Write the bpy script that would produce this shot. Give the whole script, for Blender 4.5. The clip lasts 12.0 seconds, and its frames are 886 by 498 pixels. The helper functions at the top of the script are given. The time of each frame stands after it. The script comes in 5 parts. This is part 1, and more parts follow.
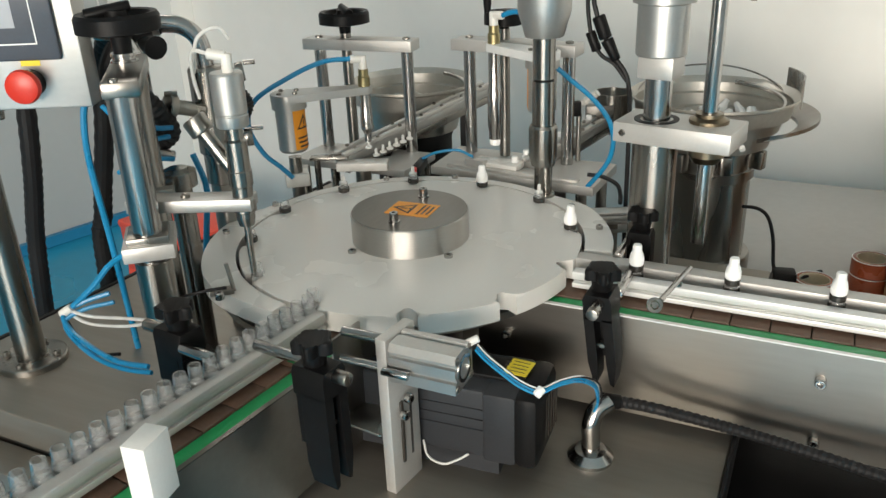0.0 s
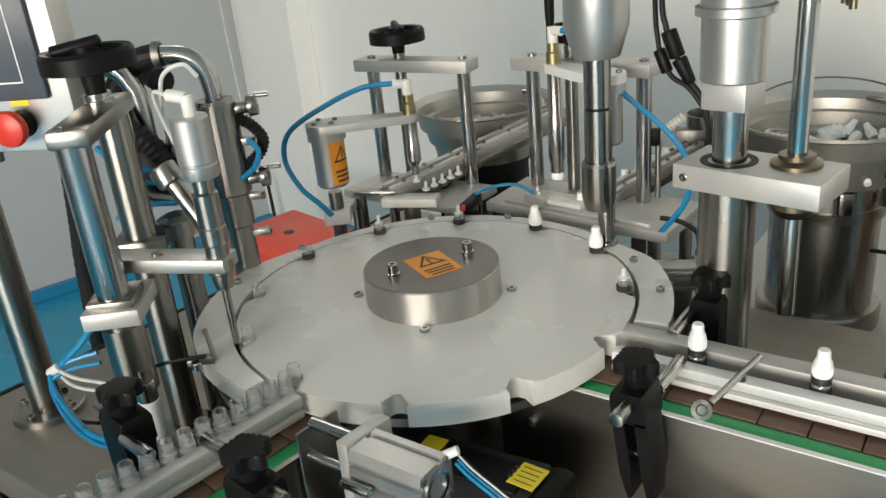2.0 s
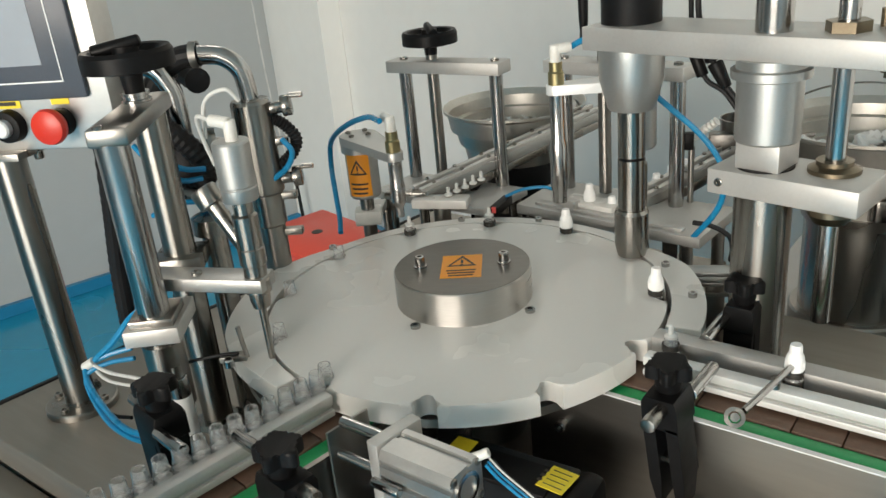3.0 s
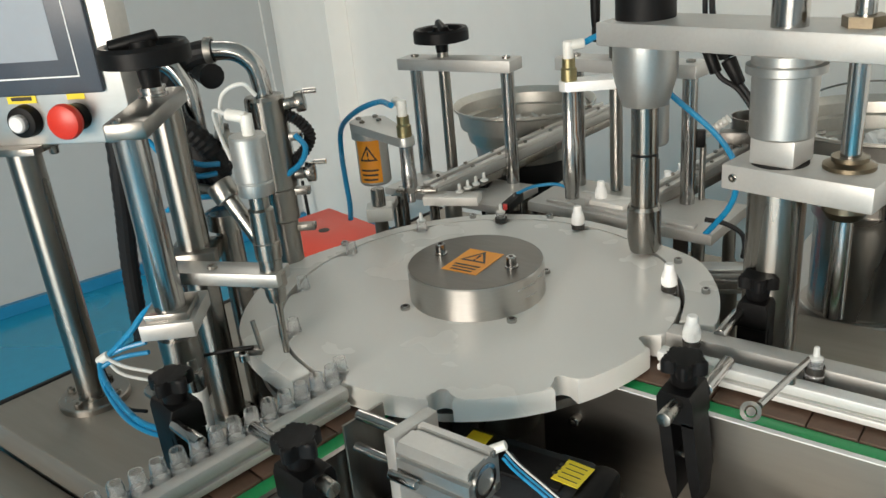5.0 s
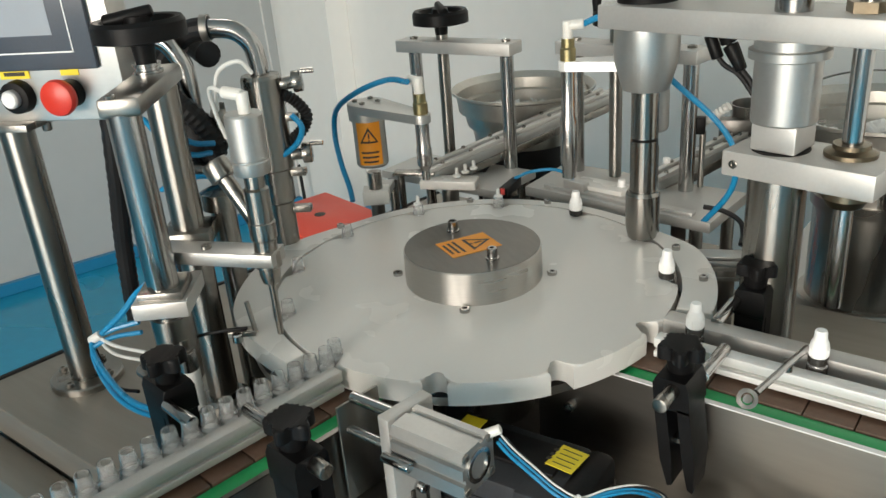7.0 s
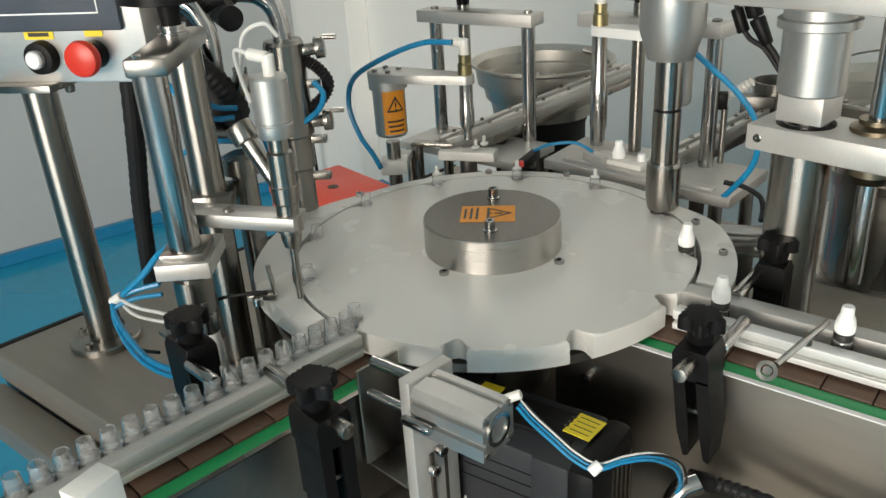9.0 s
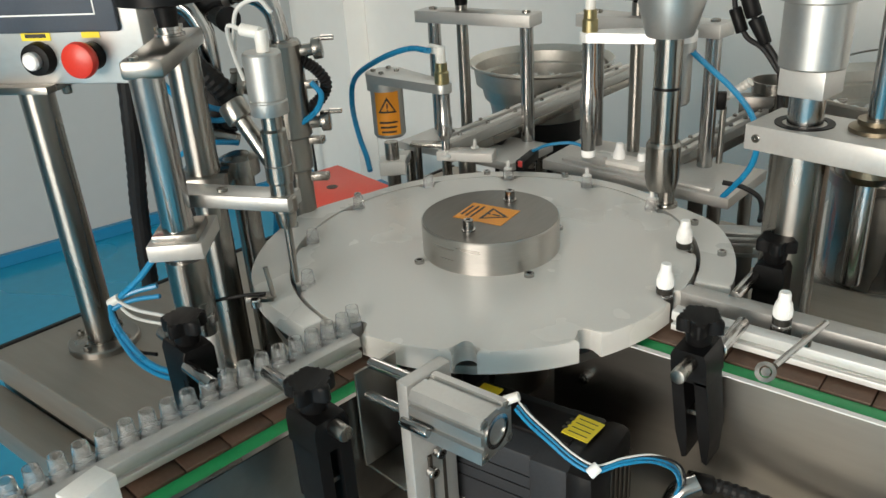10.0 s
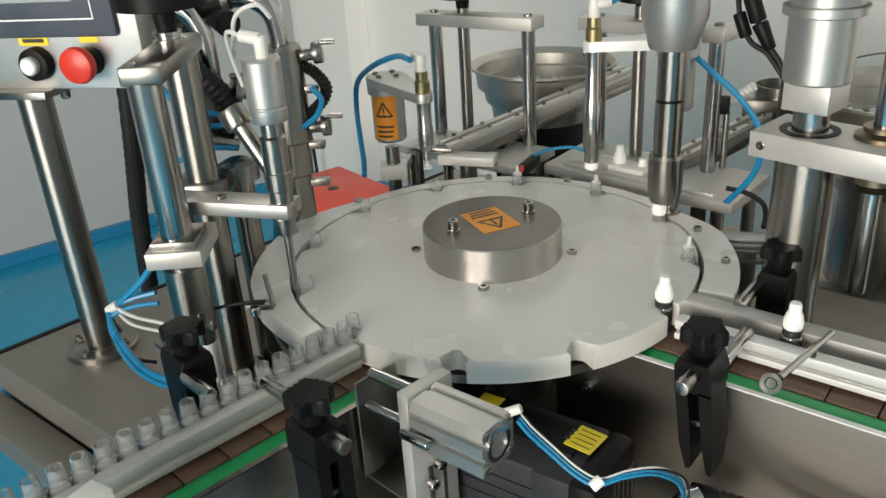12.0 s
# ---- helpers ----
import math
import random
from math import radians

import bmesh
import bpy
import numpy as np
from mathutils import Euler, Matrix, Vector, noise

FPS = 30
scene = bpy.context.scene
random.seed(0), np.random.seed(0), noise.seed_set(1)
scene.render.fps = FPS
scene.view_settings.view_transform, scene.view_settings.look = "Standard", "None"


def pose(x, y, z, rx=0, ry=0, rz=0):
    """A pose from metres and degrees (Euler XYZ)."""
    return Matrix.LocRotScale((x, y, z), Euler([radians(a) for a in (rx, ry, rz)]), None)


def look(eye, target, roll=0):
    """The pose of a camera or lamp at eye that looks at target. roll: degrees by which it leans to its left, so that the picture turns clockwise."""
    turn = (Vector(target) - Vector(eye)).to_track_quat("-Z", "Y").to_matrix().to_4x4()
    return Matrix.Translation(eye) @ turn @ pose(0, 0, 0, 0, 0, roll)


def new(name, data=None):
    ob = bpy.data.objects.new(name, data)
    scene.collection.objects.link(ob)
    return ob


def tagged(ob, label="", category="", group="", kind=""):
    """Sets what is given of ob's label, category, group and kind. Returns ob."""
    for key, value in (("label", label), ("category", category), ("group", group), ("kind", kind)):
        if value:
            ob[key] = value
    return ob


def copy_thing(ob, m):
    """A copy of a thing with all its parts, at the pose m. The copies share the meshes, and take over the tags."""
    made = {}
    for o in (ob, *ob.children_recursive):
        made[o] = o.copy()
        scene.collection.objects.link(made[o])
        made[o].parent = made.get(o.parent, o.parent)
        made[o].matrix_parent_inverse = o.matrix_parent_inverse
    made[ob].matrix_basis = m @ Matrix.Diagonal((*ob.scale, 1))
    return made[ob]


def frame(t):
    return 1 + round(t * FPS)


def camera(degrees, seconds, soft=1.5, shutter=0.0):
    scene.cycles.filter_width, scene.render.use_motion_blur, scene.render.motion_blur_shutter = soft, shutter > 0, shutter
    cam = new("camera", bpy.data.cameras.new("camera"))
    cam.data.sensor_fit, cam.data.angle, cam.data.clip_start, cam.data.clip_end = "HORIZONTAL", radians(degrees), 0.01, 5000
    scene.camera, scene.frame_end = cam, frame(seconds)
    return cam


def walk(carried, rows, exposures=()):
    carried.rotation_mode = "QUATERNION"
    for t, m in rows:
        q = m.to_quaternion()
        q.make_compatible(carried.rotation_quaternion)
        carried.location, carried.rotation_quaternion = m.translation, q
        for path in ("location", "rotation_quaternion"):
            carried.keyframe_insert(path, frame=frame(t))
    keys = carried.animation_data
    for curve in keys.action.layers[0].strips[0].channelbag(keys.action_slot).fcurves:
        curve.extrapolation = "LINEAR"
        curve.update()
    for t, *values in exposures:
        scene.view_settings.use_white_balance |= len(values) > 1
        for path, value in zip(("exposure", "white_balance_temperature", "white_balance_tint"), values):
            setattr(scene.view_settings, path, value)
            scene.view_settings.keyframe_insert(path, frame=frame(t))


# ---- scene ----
cam = camera(56.9, 12.0)
PATH = [
    (0, (0.439, -0.815, 1.387), (-0.361, 0.831, 0.582), -2.3),
    (0.5, (0.45, -0.757, 1.386), (-0.302, 0.926, 0.611), -3.6),
    (1, (0.462, -0.7, 1.389), (-0.374, 0.949, 0.626), -4.8),
    (1.5, (0.476, -0.639, 1.384), (-0.525, 0.909, 0.61), -5.4),
    (2, (0.479, -0.611, 1.379), (-0.631, 0.857, 0.597), -5.7),
    (2.5, (0.477, -0.61, 1.382), (-0.673, 0.83, 0.605), -5.8),
    (3, (0.475, -0.615, 1.38), (-0.686, 0.818, 0.607), -5.6),
    (5, (0.469, -0.625, 1.377), (-0.699, 0.804, 0.606), -5.5),
    (5.5, (0.466, -0.622, 1.375), (-0.703, 0.806, 0.603), -5.5),
    (6, (0.466, -0.618, 1.373), (-0.703, 0.81, 0.6), -5.5),
    (6.5, (0.466, -0.617, 1.372), (-0.693, 0.808, 0.582), -5.0),
    (7, (0.465, -0.622, 1.371), (-0.689, 0.802, 0.57), -4.6),
    (7.5, (0.465, -0.634, 1.361), (-0.693, 0.766, 0.525), -4.0),
    (9.5, (0.458, -0.633, 1.365), (-0.701, 0.758, 0.515), -3.7),
    (10, (0.459, -0.631, 1.365), (-0.699, 0.76, 0.515), -3.8),
    (10.5, (0.458, -0.628, 1.368), (-0.7, 0.763, 0.516), -3.7),
    (11, (0.456, -0.628, 1.367), (-0.703, 0.762, 0.516), -3.7),
    (11.5, (0.455, -0.628, 1.368), (-0.705, 0.762, 0.517), -3.8),
    (12, (0.453, -0.623, 1.369), (-0.707, 0.766, 0.517), -3.8),
]
walk(cam, [(t, look(eye, target, roll)) for t, eye, target, roll in PATH])

WINDOW_W, WALLFILL_W = 286.0, 7.0
STOP_DZ, STICK_A = 0.012, 50.0
scene.view_settings.exposure = 0.0

# ---- light ----
world = bpy.data.worlds.new("world")
scene.world = world
world.use_nodes = True
wn = world.node_tree.nodes
sky = wn.new("ShaderNodeTexSky")
sky.sky_type = "NISHITA"
sky.sun_disc = False
sky.sun_elevation = radians(38)
sky.sun_rotation = radians(200)
world.node_tree.links.new(sky.outputs[0], wn["Background"].inputs[0])
wn["Background"].inputs[1].default_value = 0.05

# ---- materials ----


def mat(name, color, rough=0.5, metal=0.0, spec=0.5, noise_scale=40.0, vary=0.08, bump=0.02, rough_vary=0.1, stretch=(1, 1, 1), alpha_glass=False, coat=0.0, random_tint=0.0):
    """A surface with variation at two scales in colour and gloss, and a fine relief."""
    m = bpy.data.materials.new(name)
    m.use_nodes = True
    nt = m.node_tree
    n, l = nt.nodes, nt.links
    b = n["Principled BSDF"]
    tc = n.new("ShaderNodeTexCoord")
    mp = n.new("ShaderNodeMapping")
    mp.inputs["Scale"].default_value = stretch
    l.new(tc.outputs["Object"], mp.inputs[0])
    fine = n.new("ShaderNodeTexNoise")
    fine.inputs["Scale"].default_value = noise_scale * 8
    fine.inputs["Detail"].default_value = 4
    coarse = n.new("ShaderNodeTexNoise")
    coarse.inputs["Scale"].default_value = noise_scale * 0.35
    coarse.inputs["Detail"].default_value = 3
    for t in (fine, coarse):
        l.new(mp.outputs[0], t.inputs["Vector"])
    mix = n.new("ShaderNodeMix")
    mix.inputs[0].default_value = 0.5
    l.new(fine.outputs[0], mix.inputs[2])
    l.new(coarse.outputs[0], mix.inputs[3])
    ramp = n.new("ShaderNodeValToRGB")
    lo = [c * (1 - vary) for c in color]
    hi = [min(1, c * (1 + vary)) for c in color]
    ramp.color_ramp.elements[0].position, ramp.color_ramp.elements[1].position = 0.3, 0.7
    ramp.color_ramp.elements[0].color, ramp.color_ramp.elements[1].color = (*lo, 1), (*hi, 1)
    l.new(mix.outputs[0], ramp.inputs[0])
    l.new(ramp.outputs[0], b.inputs["Base Color"])
    rr = n.new("ShaderNodeMapRange")
    rr.inputs[1].default_value, rr.inputs[2].default_value = 0.3, 0.7
    rr.inputs[3].default_value, rr.inputs[4].default_value = max(0.02, rough - rough_vary), min(1, rough + rough_vary)
    l.new(coarse.outputs[0], rr.inputs[0])
    l.new(rr.outputs[0], b.inputs["Roughness"])
    b.inputs["Metallic"].default_value = metal
    b.inputs["Specular IOR Level"].default_value = spec
    b.inputs["Coat Weight"].default_value = coat
    if bump:
        bp = n.new("ShaderNodeBump")
        bp.inputs["Strength"].default_value = bump
        bp.inputs["Distance"].default_value = 0.001
        l.new(fine.outputs[0], bp.inputs["Height"])
        l.new(bp.outputs[0], b.inputs["Normal"])
    return m


def glass(name, color, rough=0.08, ior=1.45, solid=1.0):
    m = mat(name, color, rough, noise_scale=60, vary=0.03, bump=0.02, rough_vary=0.05)
    b = m.node_tree.nodes["Principled BSDF"]
    b.inputs["Transmission Weight"].default_value = solid
    b.inputs["IOR"].default_value = ior
    return m


STEEL = mat("brushed_steel", (0.30, 0.286, 0.264), 0.28, 1.0, noise_scale=30, vary=0.07, stretch=(1, 1, 0.12), bump=0.05)
SHEET = mat("sheet_steel", (0.31, 0.294, 0.27), 0.33, 1.0, noise_scale=14, vary=0.08, stretch=(0.15, 1, 1), bump=0.05)
DECK = mat("deck_steel", (0.34, 0.315, 0.28), 0.58, 1.0, noise_scale=10, vary=0.10, stretch=(0.12, 1, 1), bump=0.06)
TURNED = mat("turned_steel", (0.52, 0.50, 0.47), 0.34, 1.0, noise_scale=30, vary=0.06, stretch=(0.3, 0.3, 3.0), bump=0.03)
for m_, axis_rot in ((TURNED, 0.25), (STEEL, 0.25)):
    tn = m_.node_tree.nodes.new("ShaderNodeTangent")
    tn.direction_type, tn.axis = "RADIAL", "Z"
    bs = m_.node_tree.nodes["Principled BSDF"]
    m_.node_tree.links.new(tn.outputs[0], bs.inputs["Tangent"])
    bs.inputs["Anisotropic"].default_value = 0.8
    bs.inputs["Anisotropic Rotation"].default_value = axis_rot
BOWLSTEEL = mat("satin_bowl_steel", (0.52, 0.50, 0.46), 0.42, 1.0, noise_scale=20, vary=0.08, bump=0.04)
# steel with a dark reflection put into its colour
DARKSTEEL = mat("darkened_steel", (0.165, 0.157, 0.145), 0.3, 1.0, noise_scale=30, vary=0.12, stretch=(1, 0.15, 1), bump=0.03)
CHROME = mat("ground_shaft_steel", (0.42, 0.41, 0.40), 0.19, 1.0, noise_scale=30, vary=0.05, bump=0.0, rough_vary=0.05)
ALU = mat("anodised_aluminium", (0.45, 0.45, 0.435), 0.40, 0.85, noise_scale=40, vary=0.05, bump=0.04)
ALU_PALE = mat("matt_aluminium_plate", (0.52, 0.51, 0.49), 0.46, 0.55, noise_scale=40, vary=0.05, bump=0.04)
RAIL = mat("pale_rail_aluminium", (0.78, 0.78, 0.77), 0.42, 0.35, noise_scale=40, vary=0.04, bump=0.03)
POM = mat("white_acetal_plastic", (0.70, 0.68, 0.645), 0.27, 0.0, noise_scale=30, vary=0.010, bump=0.0, rough_vary=0.01)
BLACK = mat("black_plastic", (0.006, 0.006, 0.0065), 0.45, 0.0, spec=0.15, noise_scale=50, vary=0.3, bump=0.05)
RUBBER = mat("black_rubber", (0.012, 0.012, 0.013), 0.55, 0.0, spec=0.25, noise_scale=60, vary=0.3, bump=0.08)
MOTOR = mat("dark_grey_motor_paint", (0.026, 0.028, 0.032), 0.5, 0.0, spec=0.22, noise_scale=50, vary=0.15, bump=0.08)
GREEN = mat("green_wear_strip", (0.012, 0.33, 0.10), 0.4, 0.0, noise_scale=40, vary=0.12, bump=0.04)
BELT = mat("brown_chain_plastic", (0.105, 0.062, 0.042), 0.55, 0.0, noise_scale=30, vary=0.2, bump=0.1)
BLUE = mat("blue_air_tube", (0.010, 0.21, 0.42), 0.3, 0.0, noise_scale=60, vary=0.1, bump=0.0)
CLEARTUBE = mat("milky_tube", (0.62, 0.62, 0.6), 0.3, 0.0, noise_scale=60, vary=0.1, bump=0.0)
FITTING = mat("pale_fitting_plastic", (0.70, 0.69, 0.65), 0.35, 0.0, noise_scale=60, vary=0.05, bump=0.02)
BRONZE = mat("dull_bronze", (0.20, 0.165, 0.115), 0.34, 1.0, noise_scale=50, vary=0.12)
BRASS = mat("brass", (0.33, 0.28, 0.15), 0.34, 1.0, noise_scale=50, vary=0.08)
ORANGE = mat("orange_sticker", (0.80, 0.30, 0.015), 0.45, 0.0, noise_scale=50, vary=0.05, bump=0.01)
YELLOW = mat("yellow_sticker", (0.85, 0.66, 0.03), 0.45, 0.0, noise_scale=50, vary=0.05, bump=0.01)
INK = mat("black_ink", (0.03, 0.025, 0.02), 0.5, 0.0, vary=0.2, bump=0.0)
RED = mat("red_button_plastic", (0.62, 0.035, 0.018), 0.35, 0.0, noise_scale=60, vary=0.06, bump=0.02)
STOOL = mat("red_stool_plastic", (0.68, 0.07, 0.04), 0.42, 0.0, noise_scale=20, vary=0.08, bump=0.03)
CAPWHITE = mat("white_cap_plastic", (0.86, 0.86, 0.85), 0.4, 0.0, noise_scale=60, vary=0.03, bump=0.02)
BOTTLE = glass("clear_bottle_plastic", (0.96, 0.965, 0.965), 0.05, 1.4, 0.88)
MILKY = glass("milky_bottle_plastic", (0.92, 0.92, 0.90), 0.35, 1.3, 0.45)
# dark tone painted for shade and refraction on the clear bottles
BOTTLEDARK = mat("painted_bottle_dark", (0.03, 0.028, 0.025), 0.15, 0.0, noise_scale=60, vary=0.2, bump=0.0)
WALLPAINT = mat("white_wall_panel", (0.87, 0.865, 0.83), 0.5, 0.0, noise_scale=2.0, vary=0.025, bump=0.02)
# wall panel toned down: the west wall's weaker light is in its colour
DIMPANEL = mat("dimmed_wall_panel", (0.43, 0.45, 0.45), 0.5, 0.0, noise_scale=2.0, vary=0.025, bump=0.02)
FLOORBLUE = mat("blue_epoxy_floor", (0.015, 0.275, 0.46), 0.3, 0.0, noise_scale=3.0, vary=0.08, bump=0.02)
COVEBLUE = mat("dark_blue_skirting", (0.018, 0.20, 0.38), 0.35, 0.0, noise_scale=3.0, vary=0.08, bump=0.02)
CEIL = mat("dimmed_ceiling", (0.55, 0.55, 0.53), 0.7, 0.0, noise_scale=2.0, vary=0.02)
PANEL = mat("panel_steel", (0.60, 0.58, 0.55), 0.4, 0.8, noise_scale=20, vary=0.06, stretch=(0.15, 1, 1), bump=0.04)
BEZEL = mat("dark_blue_grey_bezel", (0.055, 0.065, 0.085), 0.4, 0.0, noise_scale=50, vary=0.08, bump=0.02)
SCREEN = mat("grey_lcd_screen", (0.33, 0.36, 0.40), 0.2, 0.0, noise_scale=8, vary=0.03, bump=0.0)
CARDBOARD = mat("brown_cardboard", (0.33, 0.19, 0.09), 0.75, 0.0, noise_scale=30, vary=0.12, bump=0.1)
PAPER = mat("white_carton", (0.80, 0.79, 0.76), 0.6, 0.0, noise_scale=40, vary=0.04)
TAPERED = mat("brown_packing_tape", (0.30, 0.07, 0.03), 0.3, 0.0, noise_scale=40, vary=0.15)
TABLETOP = mat("worn_grey_laminate", (0.46, 0.455, 0.44), 0.45, 0.0, noise_scale=8, vary=0.06, bump=0.02)
TAPECORE = mat("tape_core_card", (0.6, 0.5, 0.36), 0.7, 0.0, noise_scale=40, vary=0.1)
REDLIGHT = mat("red_sensor_lens", (0.65, 0.06, 0.05), 0.25, 0.0, vary=0.1)

# ---- mesh helpers ----


def box(bm, c, s, rot=0.0, bev=0.0):
    """A box with its centre c and sizes s, turned rot degrees about z."""
    m = pose(*c, 0, 0, rot) @ Matrix.Diagonal((*s, 1))
    g = bmesh.ops.create_cube(bm, size=1, matrix=m)
    if bev:
        ed = list({e for v in g["verts"] for e in v.link_edges})
        bmesh.ops.bevel(bm, geom=ed, offset=bev, segments=2, affect="EDGES", profile=0.5)
    return bm


def cyl(bm, a, b, r, r2=None, seg=32, bev=0.0):
    a, b = Vector(a), Vector(b)
    d = b - a
    m = Matrix.Translation((a + b) / 2) @ d.to_track_quat("Z", "Y").to_matrix().to_4x4()
    g = bmesh.ops.create_cone(bm, cap_ends=True, segments=seg, radius1=r, radius2=r if r2 is None else r2, depth=d.length, matrix=m)
    vs = set(g["verts"])
    if bev:
        ed = [e for e in {e for v in vs for e in v.link_edges} if any(len(f.verts) > 4 for f in e.link_faces)]
        bmesh.ops.bevel(bm, geom=ed, offset=bev, segments=2, affect="EDGES", profile=0.5)
    return bm


def lathe(bm, prof, at=(0, 0, 0), seg=32, m=None):
    """Turns a profile of (radius, height) round the vertical axis at a place."""
    m = m or Matrix.Translation(at)
    rings = []
    for r, z in prof:
        if r < 1e-6:
            rings.append([bm.verts.new(m @ Vector((0, 0, z)))])
        else:
            rings.append([bm.verts.new(m @ Vector((r * math.cos(2 * math.pi * i / seg), r * math.sin(2 * math.pi * i / seg), z))) for i in range(seg)])
    for p, q in zip(rings, rings[1:]):
        for i in range(seg):
            j = (i + 1) % seg
            if len(p) == 1 and len(q) == 1:
                continue
            if len(p) == 1:
                bm.faces.new((p[0], q[j], q[i]))
            elif len(q) == 1:
                bm.faces.new((p[i], p[j], q[0]))
            else:
                bm.faces.new((p[i], p[j], q[j], q[i]))
    if len(rings[0]) > 1 and len(rings[-1]) > 1:
        for i in range(seg):
            j = (i + 1) % seg
            bm.faces.new((rings[-1][i], rings[-1][j], rings[0][j], rings[0][i]))
    return bm


def smooth_path(pts, n=10):
    """Points along a smooth line through the given points."""
    p = [Vector(q) for q in pts]
    p = [p[0] * 2 - p[1], *p, p[-1] * 2 - p[-2]]
    out = []
    for i in range(1, len(p) - 2):
        for k in range(n):
            t = k / n
            a, b, c, d = p[i - 1], p[i], p[i + 1], p[i + 2]
            out.append(0.5 * ((2 * b) + (c - a) * t + (2 * a - 5 * b + 4 * c - d) * t * t + (3 * b - a - 3 * c + d) * t ** 3))
    out.append(p[-2])
    return out


def sweep(bm, pts, r, seg=10, n=10, ribs=0.0, smooth=True):
    """A round tube along a line; ribs: depth of the rings of a corrugated hose."""
    path = smooth_path(pts, n) if smooth else [Vector(q) for q in pts]
    if ribs:
        fine, pitch = [], r * 0.45
        for a, b in zip(path, path[1:]):
            k = max(1, int((b - a).length / pitch))
            fine += [a.lerp(b, i / k) for i in range(k)]
        path = fine + [path[-1]]
    rings, up = [], Vector((0.3, 0.2, 1)).normalized()
    for i, p in enumerate(path):
        d = (path[min(i + 1, len(path) - 1)] - path[max(i - 1, 0)]).normalized()
        x = d.cross(up)
        if x.length < 0.05:
            x = d.cross(Vector((1, 0, 0)))
        x.normalize()
        y = d.cross(x).normalized()
        up = -y if d.cross(x).dot(up) < 0 else y
        y = up
        x = y.cross(d).normalized()
        rr = r - (ribs if ribs and i % 2 else 0)
        rings.append([bm.verts.new(p + rr * (math.cos(2 * math.pi * k / seg) * x + math.sin(2 * math.pi * k / seg) * y)) for k in range(seg)])
    for a, b in zip(rings, rings[1:]):
        for k in range(seg):
            j = (k + 1) % seg
            bm.faces.new((a[k], a[j], b[j], b[k]))
    bm.faces.new(list(reversed(rings[0])))
    bm.faces.new(rings[-1])
    return bm


def prism(bm, outline, z0, z1, bev=0.0, m=None):
    """An outline in the plan, drawn up from z0 to z1, its upper edges rounded."""
    m = m or Matrix()
    lo = [bm.verts.new(m @ Vector((x, y, z0))) for x, y in outline]
    hi = [bm.verts.new(m @ Vector((x, y, z1))) for x, y in outline]
    k = len(outline)
    bm.faces.new(list(reversed(lo)))
    top = bm.faces.new(hi)
    for i in range(k):
        j = (i + 1) % k
        bm.faces.new((lo[i], lo[j], hi[j], hi[i]))
    if bev:
        bmesh.ops.bevel(bm, geom=list(top.edges), offset=bev, segments=3, affect="EDGES", profile=0.5)
    return bm


def mesh_ob(name, bm, material, smooth=True, angle=24):
    bmesh.ops.recalc_face_normals(bm, faces=bm.faces)
    me = bpy.data.meshes.new(name)
    if smooth:
        for f in bm.faces:
            f.smooth = True
        for e in bm.edges:
            if len(e.link_faces) == 2 and e.calc_face_angle(0) > radians(angle):
                e.smooth = False
    bm.to_mesh(me)
    bm.free()
    me.materials.append(material)
    return new(name, me)


def part(name, bm, material, parent, label="", kind=""):
    ob = mesh_ob(name, bm, material)
    ob.parent = parent
    if parent.type == "EMPTY":
        ob.matrix_parent_inverse = parent.matrix_basis.inverted()
    return tagged(ob, label=label, kind=kind)


def thing(name, label, category, at=(0, 0, 0), rot=0.0, group="", kind=""):
    ob = new(name)
    ob.empty_display_size = 0.02
    ob.matrix_basis = pose(*at, 0, 0, rot)
    return tagged(ob, label, category, group, kind)


def bolt(bm, at, r=0.004, h=0.005, axis=(0, 0, 1)):
    """A socket screw head with its recess."""
    a = Vector(at)
    d = Vector(axis).normalized()
    q = d.to_track_quat("Z", "Y").to_matrix().to_4x4()
    return lathe(bm, [(0, 0), (r, 0), (r, h * 0.85), (r * 0.85, h), (r * 0.5, h), (r * 0.45, h * 0.5), (0, h * 0.5)], seg=14, m=Matrix.Translation(a) @ q)


B = bmesh.new

# ---- the room ----
ROOM = 15.6  # degrees by which the room is turned against the machine


def rm(x, y, z=0.0):
    """A place in the room's own directions, its far left corner at the origin."""
    return pose(-2.35, 2.35, 0, 0, 0, -ROOM) @ Vector((x, y, z))


def room_box(bm, x0, x1, y0, y1, z0, z1):
    c = rm((x0 + x1) / 2, (y0 + y1) / 2, (z0 + z1) / 2)
    return box(bm, c, (x1 - x0, y1 - y0, z1 - z0), -ROOM)


def setting(name, bm, material, label, category):
    return tagged(mesh_ob(name, bm, material, smooth=False), label, category, kind="structure")


setting("floor", room_box(B(), -0.2, 8.2, -6.2, 0.2, -0.1, 0), FLOORBLUE, "glossy blue epoxy floor of the clean room", "floor")
# ceiling out of view, greyed so that it throws less light back
setting("ceiling", room_box(B(), -0.2, 8.2, -6.2, 0.2, 2.7, 2.8), CEIL, "plain ceiling panels toned grey to bounce less light", "ceiling")
setting("wall_north", room_box(B(), -0.2, 8.2, -0.35, -0.15, 0, 2.7), WALLPAINT, "smooth white clean-room wall panel", "wall")
setting("wall_west", room_box(B(), -0.2, 0, -6.2, 0, 0, 2.7), DIMPANEL, "clean-room wall panel toned down to grey for less light", "wall")
# east wall, out of view, in the dimmed panel to bounce less light
setting("wall_east", room_box(B(), 8, 8.2, -6.2, 0, 0, 2.7), DIMPANEL, "clean-room wall panel toned down to grey for less light", "wall")
south = B()
